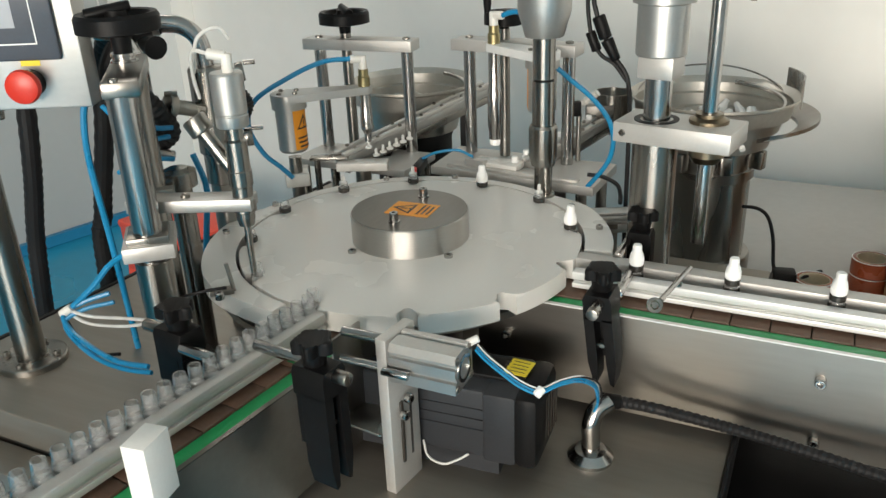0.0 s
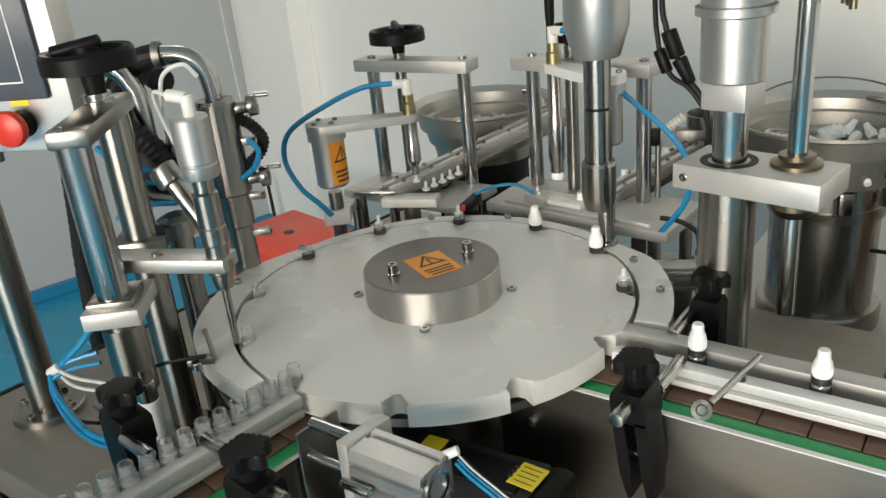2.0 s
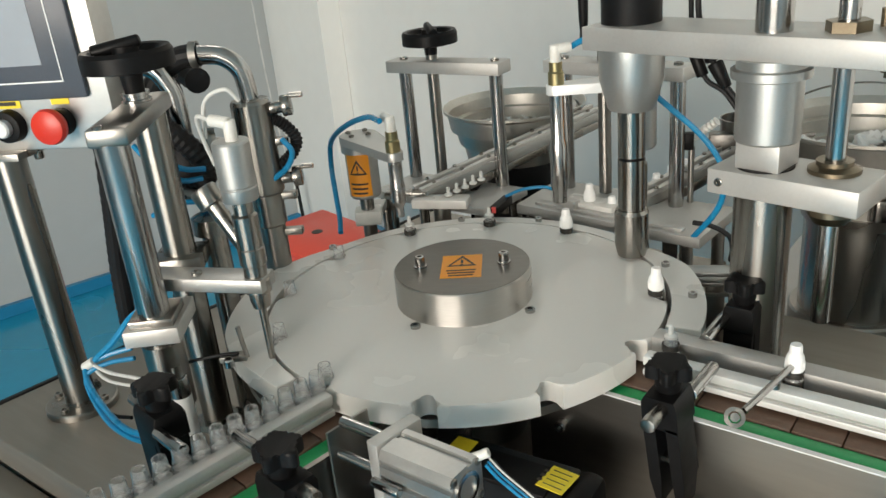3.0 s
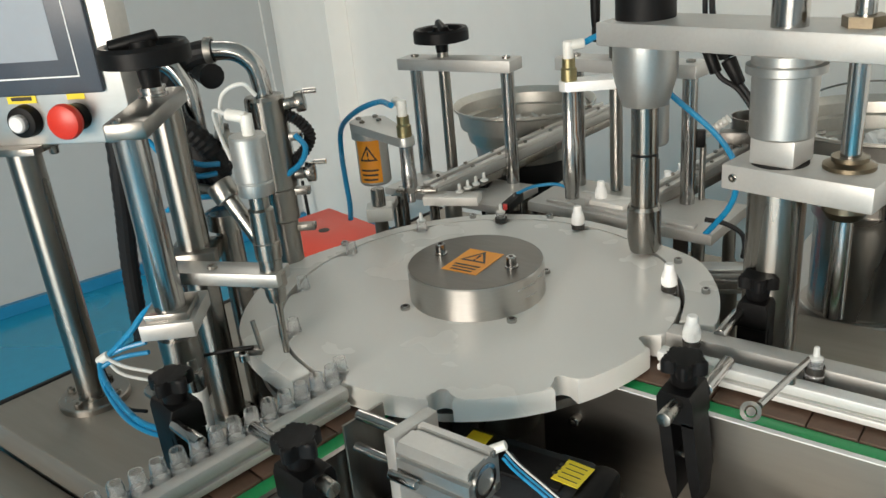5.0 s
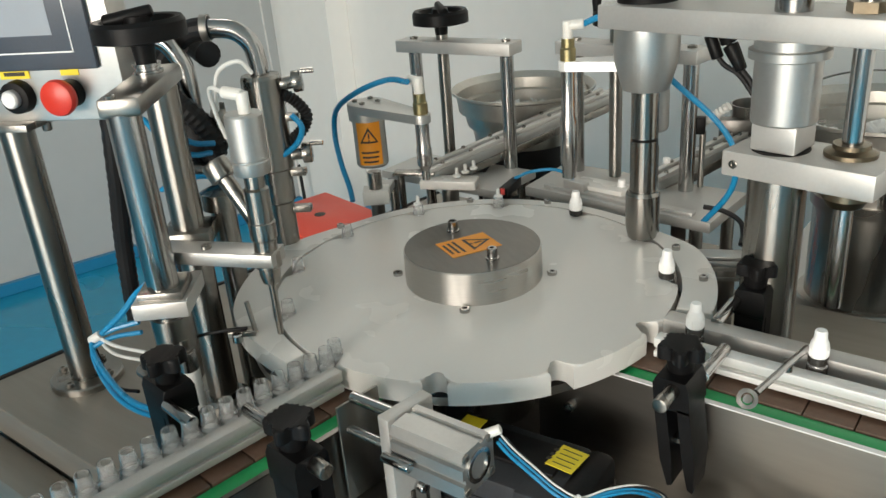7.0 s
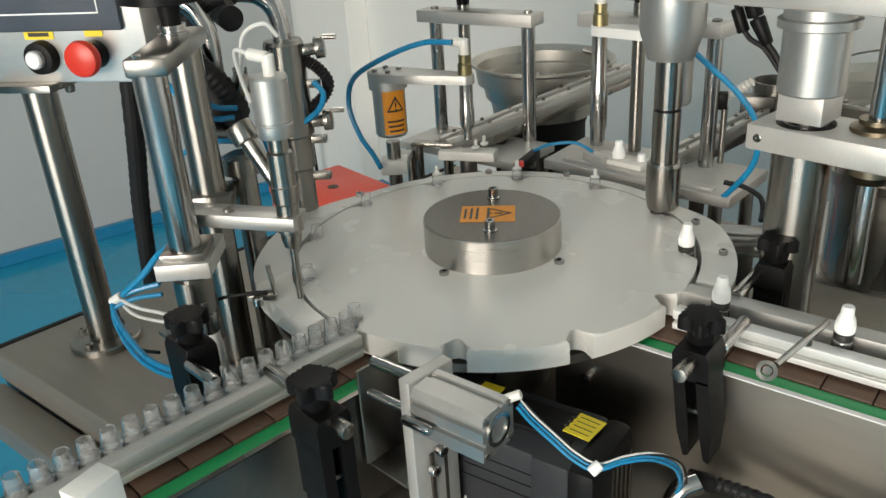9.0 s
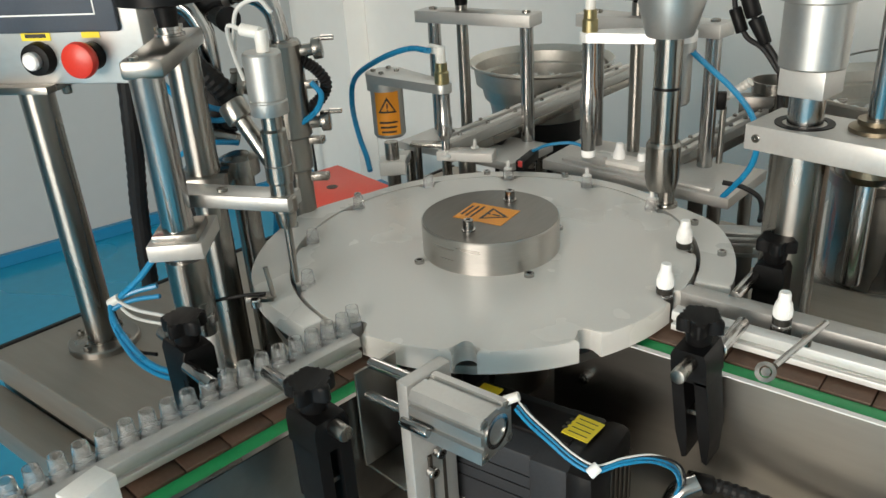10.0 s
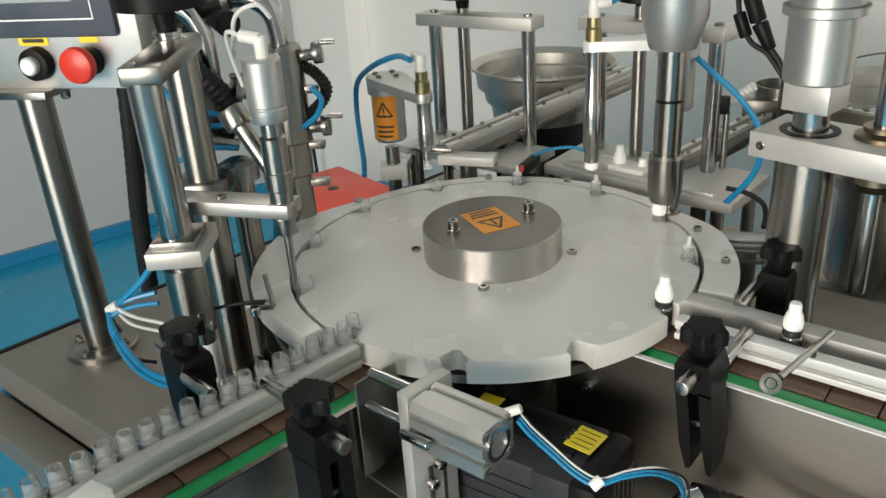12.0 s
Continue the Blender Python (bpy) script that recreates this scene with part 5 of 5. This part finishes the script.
part("sticker", box(B(), (0.199, MY + 0.014, 0.949), (0.024, 0.028, 0.0006), ma - 6), YELLOW, motor, "yellow warning sticker")
part("sticker", box(B(), (0.106, MY + 0.012, 0.949), (0.02, 0.022, 0.0006), ma), YELLOW, motor, "yellow warning sticker")
pb = B()
for i in range(3):
    box(pb, (0.186, MY + 0.020 - 0.006 * i, 0.949), (0.004, 0.003, 0.001), ma - 6)
for i in range(4):
    box(pb, (0.199, MY + 0.023 - 0.006 * i, 0.9494), (0.017, 0.0008, 0.0003), ma - 6)
part("print_bar", pb, INK, motor)
part("foot_block", box(B(), (0.14, MY, (DZ + 0.870) / 2), (0.1, 0.06, 0.870 - DZ), ma), MOTOR, motor)
part("white_wire", sweep(B(), [(0.115, MY - 0.04, 0.875), (0.125, MY - 0.05, 0.865), (0.142, MY - 0.052, 0.862), (0.155, MY - 0.046, 0.866), (0.165, MY - 0.04, 0.872)], 0.0012, 6), CLEARTUBE, motor)
elbow = thing("pipe_elbow", "bright steel pipe elbow with a flange on the deck", "pipe", (0.269, -0.138, DZ))
part("pipe", sweep(B(), [(0.269, -0.138, DZ), (0.269, -0.138, 0.87), (0.268, -0.137, 0.886), (0.272, -0.130, 0.9), (0.282, -0.120, 0.906)], 0.0095, 18), CHROME, elbow)
part("flange", lathe(B(), [(0, DZ), (0.023, DZ), (0.0235, DZ + 0.004), (0.016, DZ + 0.011), (0.012, DZ + 0.012), (0, DZ + 0.012)], (0.269, -0.138, 0), 36), CHROME, elbow)
flex = thing("flexible_conduit", "black flexible conduit along the conveyor", "conduit", (0.4, -0.12, 0.9))
for dz, dy, r in ((0.0, 0.0, 0.0062), (-0.010, 0.012, 0.005)):
    part("conduit", sweep(B(), [(0.276, -0.116 + dy, 0.903 + dz), (0.3, -0.104 + dy, 0.898 + dz), (0.34, -0.096 + dy, 0.892 + dz), (0.42, -0.094 + dy, 0.885 + dz), (0.52, -0.1 + dy, 0.877 + dz), (0.68, -0.115 + dy, 0.865 + dz), (0.9, -0.12 + dy, 0.85 + dz)], r, 12, ribs=0.0011), RUBBER, flex)
part("end_sleeve", cyl(B(), (0.272, -0.118, 0.904), (0.29, -0.109, 0.9), 0.0078, bev=0.001), BLACK, flex)

# ---- sensors at the checking station ----
chk = thing("check_sensor", "red lit sensor head by the checking station", "sensor", (-0.095, 0.2, DZ))
part("arm", box(B(), (-0.10, 0.225, 1.009), (0.012, 0.05, 0.012), 10, 0.001), BLACK, chk)
part("lens", box(B(), (-0.0955, 0.2018, 1.011), (0.006, 0.004, 0.008), 10, 0.0006), REDLIGHT, chk, "red sensor lens")
part("post", cyl(B(), (-0.108, 0.245, 0.99), (-0.108, 0.245, 1.008), 0.005), STEEL, chk)
part("tube", sweep(B(), [(-0.102, 0.24, 1.016), (-0.09, 0.262, 1.02), (-0.06, 0.275, 1.023), (-0.035, 0.278, 1.014)], 0.0022, 8), BLUE, chk, "blue air tube")
part("block", box(B(), (-0.03, 0.276, 1.006), (0.035, 0.012, 0.012), -15, 0.001), ALU_PALE, chk)
side = thing("side_bracket", "grey finned bracket by the dial guard", "bracket", (0.21, 0.19, DZ))
for i in range(3):
    part("fin", box(B(), (0.197, 0.196 + 0.0, 0.985 - 0.012 * i), (0.07, 0.022, 0.005), 25, 0.0008), ALU, side)
part("stand", box(B(), (0.197, 0.196, 0.91), (0.02, 0.02, 0.13), 25, 0.001), STEEL, side)
curl = thing("coiled_air_tube", "thin blue air tube hanging beside the spindle", "tube", (0.15, 0.25, 1.0))
part("tube", sweep(B(), [(0.0825, 0.255, 1.186), (0.098, 0.25, 1.166), (0.12, 0.25, 1.148), (0.148, 0.25, 1.127), (0.169, 0.25, 1.106), (0.181, 0.25, 1.085), (0.184, 0.25, 1.06), (0.176, 0.25, 1.032), (0.148, 0.25, 0.993)], 0.0034, 8), BLUE, curl)
clipb = thing("cap_detector", "steel post with a black sensor beside a row of caps", "sensor bracket", (0.12, 0.36, 0.998))
part("bracket_post", cyl(B(), (0.105, 0.357, 0.998), (0.105, 0.357, 1.072), 0.004, seg=16), STEEL, clipb)
part("sensor", box(B(), (0.098, 0.352, 1.08), (0.022, 0.012, 0.022), 20, 0.002), BLACK, clipb)
# one ribbed tube stands in for the row of white caps
part("coil", sweep(B(), [(0.074, 0.40, 1.058), (0.098, 0.40, 1.077), (0.121, 0.40, 1.095)], 0.006, 10, ribs=0.0012), FITTING, clipb, "row of pale ribbed pieces in the chute")
cord = thing("wall_cord", "thin pale cord with a black end on the wall", "cord", (-2.29, 1.79, 0.03))
part("cord", sweep(B(), [(-2.40, 1.79, 2.0), (-2.39, 1.79, 1.0), (-2.37, 1.79, 0.6), (-2.33, 1.79, 0.36), (-2.30, 1.79, 0.26)], 0.004, 6), CLEARTUBE, cord)
part("cord_end", cyl(B(), (-2.30, 1.79, 0.27), (-2.29, 1.79, 0.03), 0.008, seg=10), RUBBER, cord, "black end of the cord")
curl2 = thing("black_lead", "short black lead behind the spindle", "cable", (0.15, 0.25, 1.0))
part("lead", sweep(B(), [(0.15, 0.25, 1.015), (0.172, 0.252, 1.013), (0.192, 0.25, 1.005), (0.2, 0.24, 0.995), (0.205, 0.22, 0.99)], 0.003, 8), RUBBER, curl2)

# ---- beyond the machine ----
stool = thing("step_stool", "red plastic stool with a grip hole in the seat", "stool", (-1.375, 1.04, 0), -12)
seat = B()
box(seat, (-1.375, 1.04, 0.44), (0.36, 0.28, 0.03), -12, 0.012)
for sx, sy, wx, wy in ((0, -0.132, 0.33, 0.012), (0, 0.132, 0.33, 0.012), (-0.172, 0, 0.012, 0.25), (0.172, 0, 0.012, 0.25)):
    q = pose(-1.375, 1.04, 0, 0, 0, -12) @ Vector((sx, sy, 0.36))
    box(seat, q, (wx, wy, 0.15), -12, 0.003)
part("seat", seat, STOOL, stool)
# flat disc on the closed seat, black for the shade in a hole
part("grip_hole", cyl(B(), (-1.375, 1.04, 0.4545), (-1.375, 1.04, 0.4562), 0.018), INK, stool, "black disc painted for the shaded grip hole")
for sx in (-1, 1):
    for sy in (-1, 1):
        bm = B()
        p = pose(-1.375, 1.04, 0, 0, 0, -12)
        cyl(bm, p @ Vector((sx * 0.18, sy * 0.14, 0)), p @ Vector((sx * 0.145, sy * 0.105, 0.435)), 0.026, 0.02, seg=12)
        part("leg", bm, STOOL, stool)
table = thing("side_table", "pale side table with tape rolls and boxes", "table", (0.70, 0.76, 0))
part("tabletop", box(B(), (0.70, 0.76, 0.745), (1.16, 0.64, 0.03), 0, 0.003), TABLETOP, table)
for x, y in ((0.46, 0.5), (1.22, 0.5), (0.18, 1.03), (1.22, 1.03)):
    part("leg", box(B(), (x, y, 0.365), (0.04, 0.04, 0.73), -6), STEEL, table)
tz = 0.76
for (x, y), n in (((0.461, 0.512), 1), ((0.541, 0.562), 2)):
    for i in range(n):
        z = tz + 0.028 * i
        roll = thing("tape_roll", "small roll of brown packing tape on the table", "tape roll", (x, y, z), group="tape rolls")
        part("tape", lathe(B(), [(0.0235, 0.001), (0.03, 0.001), (0.03, 0.0267), (0.0235, 0.0267)], (x, y, z), 40), TAPERED, roll)
        part("core", lathe(B(), [(0.022, 0), (0.0234, 0), (0.0234, 0.0276), (0.022, 0.0276)], (x, y, z), 40), TAPECORE, roll)
        part("pale_edge", lathe(B(), [(0.0285, 0.0267), (0.0302, 0.0267), (0.0302, 0.0276), (0.0285, 0.0276)], (x, y, z), 40), CAPWHITE, roll, "pale rim of the roll")
adapter = thing("power_adapter", "black power adapter lying on the table", "adapter", (0.415, 0.505, tz))
part("adapter_body", box(B(), (0.415, 0.505, tz + 0.019), (0.036, 0.03, 0.038), 12, 0.004), BLACK, adapter)
part("plug_tail", cyl(B(), (0.43, 0.515, tz + 0.02), (0.47, 0.555, tz + 0.022), 0.004, seg=10), RUBBER, adapter)
cabinet2 = thing("drive_cabinet", "low dark steel cabinet below the outfeed conveyor", "cabinet", (0.75, -0.05, 0))
part("cabinet_body", box(B(), (0.783, -0.02, 0.40), (0.766, 0.56, 0.78), 0, 0.004), BLACK, cabinet2)
part("cabinet_lid", box(B(), (0.784, -0.02, 0.795), (0.77, 0.575, 0.012), 0, 0.002), BLACK, cabinet2)
boxy = thing("cardboard_box", "brown cardboard box standing on the table", "box", (0.675, 0.635, tz), -6)
part("box_body", box(B(), (0.675, 0.635, tz + 0.11), (0.2, 0.25, 0.22), -6, 0.002), CARDBOARD, boxy)
lead = thing("power_lead", "black power lead from the bowl feeder", "cable", (0.405, 0.51, 0.78))
part("lead", sweep(B(), [(0.335, 0.548, 0.884), (0.36, 0.545, 0.884), (0.378, 0.54, 0.872), (0.39, 0.53, 0.84), (0.396, 0.52, 0.80), (0.405, 0.51, 0.784)], 0.003, 8), RUBBER, lead)

# ---- bottles, droppers and caps ----


def make_bottle():
    th = thing("bottle", "small clear plastic dropper bottle", "bottle", (0, 0, 0), group="bottles")
    out = [(0, 0), (0.0078, 0), (0.0083, 0.001), (0.0083, 0.0215), (0.0078, 0.0238), (0.0068, 0.0255), (0.0066, 0.0265), (0.0074, 0.0272), (0.0074, 0.0285), (0.0064, 0.0292), (0.0063, 0.034), (0.0059, 0.0388), (0.0057, 0.04)]
    inn = [(r - 0.0008, z) for r, z in reversed(out[1:])]
    inn = [(max(0.001, r), max(0.0012, z)) for r, z in inn]
    part("glass_wall", lathe(B(), out + inn + [(0, 0.0012)], seg=20), BOTTLE, th)
    part("milky_base", lathe(B(), [(0, 0.0016), (0.0072, 0.0016), (0.0072, 0.0205), (0.0066, 0.0225), (0, 0.0225)], seg=18), MILKY, th, "milky translucent lower body")
    return th


def make_filled(th):
    # shell outside the wall paints how clear liquid refracts dark surroundings
    part("content", lathe(B(), [(0, 0.0014), (0.0084, 0.0014), (0.00845, 0.0215), (0.0079, 0.0238), (0, 0.0238)], seg=16), BOTTLEDARK, th, "dark shell for the refracted darkness of the clear filling")
    # added ring paints the shaded gap under the cap
    part("neck_ring", lathe(B(), [(0.0074, 0.0262), (0.0077, 0.0262), (0.008, 0.0268), (0.008, 0.0315), (0.0074, 0.0325)], seg=24), BOTTLEDARK, th, "dark ring painted for the shade below the cap")


def make_cap():
    th = thing("screw_cap", "tall white plastic screw cap", "cap", (0, 0, 0), group="caps")
    bm = lathe(B(), [(0, 0.0052), (0.0071, 0.0052), (0.0075, 0.006), (0.0075, 0.0145), (0.0069, 0.0178), (0.0052, 0.0212), (0.0050, 0.0265), (0.0042, 0.0285), (0, 0.0285)], seg=28)
    part("shell", bm, CAPWHITE, th)
    ribs = B()
    for i in range(20):
        a = 2 * math.pi * i / 20
        box(ribs, (0.0075 * math.cos(a), 0.0075 * math.sin(a), 0.0102), (0.0008, 0.0009, 0.0068), math.degrees(a))
    part("ribs", ribs, CAPWHITE, th)
    return th


def make_dropper():
    th = thing("dropper_insert", "small clear dropper insert", "dropper", (0, 0, 0), group="droppers")
    part("tip", lathe(B(), [(0, 0), (0.0045, 0), (0.0056, 0.001), (0.0056, 0.003), (0.0026, 0.0045), (0.0022, 0.012), (0.0012, 0.013), (0, 0.013)], seg=18), CLEARTUBE, th)
    return th


CYC, T0, TURN_S = 1.915, 0.1, 0.4
LANE_V = 0.052
PITCH = 0.0166


def ease(x):
    x = max(0.0, min(1.0, x))
    return x * x * (3 - 2 * x)


def level(t):
    """Pockets by which the dial has moved on."""
    k = math.floor((t - T0) / CYC)
    return k + ease((t - T0 - k * CYC) / TURN_S)


def phase(t):
    return (t - T0) % CYC


def curve(ph, keys):
    for (a, u), (b, v) in zip(keys, keys[1:]):
        if a <= ph <= b:
            return u + (v - u) * ease((ph - a) / (b - a))
    return keys[-1][1]


SWING = [(0, 0), (0.12, 0), (0.42, 1), (1.06, 1), (1.38, 0), (CYC, 0)]
LIFT1 = [(0, 1), (0.42, 1), (0.62, 0), (0.95, 0), (1.08, 1), (1.34, 1), (1.46, 0), (1.64, 0), (1.82, 1), (CYC, 1)]
LIFT2 = [(0, 1), (0.40, 1), (0.60, 0), (0.80, 0), (1.0, 1), (1.34, 1), (1.48, 0), (1.64, 0), (1.80, 1), (CYC, 1)]
HEAD = [(0, 0), (0.08, -0.001), (0.45, -0.031), (0.80, -0.051), (1.15, -0.049), (1.42, -0.038), (1.74, -0.002), (CYC, 0)]
FILL = [(0, 0), (0.55, 0), (0.82, -0.0215), (1.22, -0.0215), (1.5, 0), (CYC, 0)]
STROKE1, STROKE2 = 0.018, 0.026


def arm_tip(at, reach, a0, s, stroke, lift, t):
    ph = phase(t)
    a = radians(a0 + s * curve(ph, SWING))
    return Vector((at[0] + reach * math.cos(a), at[1] + reach * math.sin(a), stroke * curve(ph, lift)))


def pocket(s):
    a = radians(PHASE + 240 - 30 * s)
    return Vector((PR * math.cos(a), PR * math.sin(a), BZ))


def queue(d):
    p = IN_END - IN_DIR * d
    return Vector((p.x, p.y, BZ))


def bottle_at(n, t):
    s = level(t) - n
    arrive = T0 + TURN_S + CYC * (n + 8)
    if s <= -1:
        return queue(-s * PITCH)
    if s < 0:
        return queue(PITCH).lerp(pocket(0), ease(s + 1))
    if t <= arrive:
        return pocket(min(s, 9))
    e = t - arrive
    x0 = pocket(9)
    y = x0.y + (-0.003 - x0.y) * ease(e / 1.2)
    return Vector((x0.x + 0.008 * ease(e) + LANE_V * e, y, BZ))


CAP_Z, DROP_Z = 0.0272, 0.0375
NO_CAP = (-7, -1)


def carried(n, t, place_s, at, reach, a0, s, stroke, lift, up, rest, track, pitch, beyond):
    """Where the piece for bottle n is: in its track, on the arm or on the bottle."""
    start = T0 + CYC * (n + place_s - 1)
    if t >= start + 0.78:
        return bottle_at(n, t) + Vector((0, 0, up))
    tip = arm_tip(at, reach, a0, s, stroke, lift, t)
    low = BZ + up
    if t >= start:
        return Vector((tip.x, tip.y, low + tip.z))
    home = Vector((at[0] + reach * math.cos(radians(a0)), at[1] + reach * math.sin(radians(a0)), 0))
    q = (n + place_s - 1) - level(t)
    if q <= 0:
        return Vector((home.x, home.y, low + (tip.z if phase(t) > 1.62 else 0)))
    way = Vector(track) * min(q, 1.0) + Vector(beyond) * max(q - 1.0, 0.0)
    return Vector((home.x, home.y, low - rest * min(1.0, q * 2))) + way * pitch


bottle0 = make_bottle()
filled0 = make_bottle()
make_filled(filled0)
cap0 = make_cap()
drop0 = make_dropper()
MOVERS = []
for n in range(-13, 27):
    src = filled0 if n <= -2 else bottle0
    MOVERS.append((copy_thing(src, Matrix()), "bottle", n))
    if n <= 3:
        MOVERS.append((copy_thing(drop0, Matrix()), "drop", n))
    if n <= 3 and n not in NO_CAP:
        MOVERS.append((copy_thing(cap0, Matrix()), "cap", n))
for src in (bottle0, filled0, cap0, drop0):
    for o in (*src.children_recursive, src):
        bpy.data.objects.remove(o)

# air tubes of the two arms, which sway with them
Q1 = (-0.30, 0.125)
sway1 = thing("arm_air_tube", "blue air tube looping to the stopper arm", "air tube", (*Q1, 1.0))
part("tube", sweep(B(), [(tip1.x - 0.012, tip1.y - 0.01, 1.149), (tip1.x - 0.05, tip1.y - 0.03, 1.146), (-0.27, 0.155, 1.128), (-0.312, 0.125, 1.098), (-0.322, 0.118, 1.06), (-0.305, 0.122, 1.022), (-0.28, 0.128, 1.0), (-0.262, 0.13, 0.985)], 0.0036, 10), BLUE, sway1)
sway2 = thing("arm_air_tube", "blue air tube looping to the cap arm", "air tube", (*P2, 1.0))
part("tube", sweep(B(), [(tip2.x + 0.016, tip2.y - 0.007, 1.197), (tip2.x + 0.034, tip2.y - 0.012, 1.203), (0.055, 0.268, 1.201), (0.0825, 0.2502, 1.186)], 0.0036, 10), BLUE, sway2)

TIMES = [round(0.1 * i, 1) for i in range(121)]


def motions():
    walk(dial, [(t, pose(0, 0, 0.978, 0, 0, -30 * level(t))) for t in TIMES])
    walk(head, [(t, pose(SP[0], SP[1], 1.30 + curve(phase(t), HEAD))) for t in TIMES])
    walk(filler, [(t, pose(F1.x, F1.y, 1.05 + curve(phase(t), FILL))) for t in TIMES])
    walk(arm1, [(t, pose(*P1, 1.097 + STROKE1 * curve(phase(t), LIFT1), 0, 0, A1 + S1 * curve(phase(t), SWING))) for t in TIMES])
    walk(arm2, [(t, pose(*P2, 1.146 + STROKE2 * curve(phase(t), LIFT2), 0, 0, A2 + S2 * curve(phase(t), SWING))) for t in TIMES])
    walk(sway1, [(t, pose(*Q1, 1.0 + STROKE1 * curve(phase(t), LIFT1), 0, 0, 0.86 * S1 * curve(phase(t), SWING))) for t in TIMES])
    walk(sway2, [(t, pose(*P2, 1.0 + STROKE2 * curve(phase(t), LIFT2), 0, 0, S2 * curve(phase(t), SWING))) for t in TIMES])
    for ob, kind, n in MOVERS:
        rows = []
        for t in TIMES:
            if kind == "bottle":
                p = bottle_at(n, t)
            elif kind == "drop":
                p = carried(n, t, 4, P1, L1, A1, S1, STROKE1, LIFT1, DROP_Z, 0, (0.35, 0.93, 0.15), 0.014, (0.35, 0.93, 0.15))
            else:
                p = carried(n, t, 6, P2, L2, A2, S2, STROKE2, LIFT2, CAP_Z, 0.015, (0.98, 0.1, 0.03), 0.031, (0.28, 0.85, 0.1))
            rows.append((t, pose(*p)))
        walk(ob, rows)


motions()
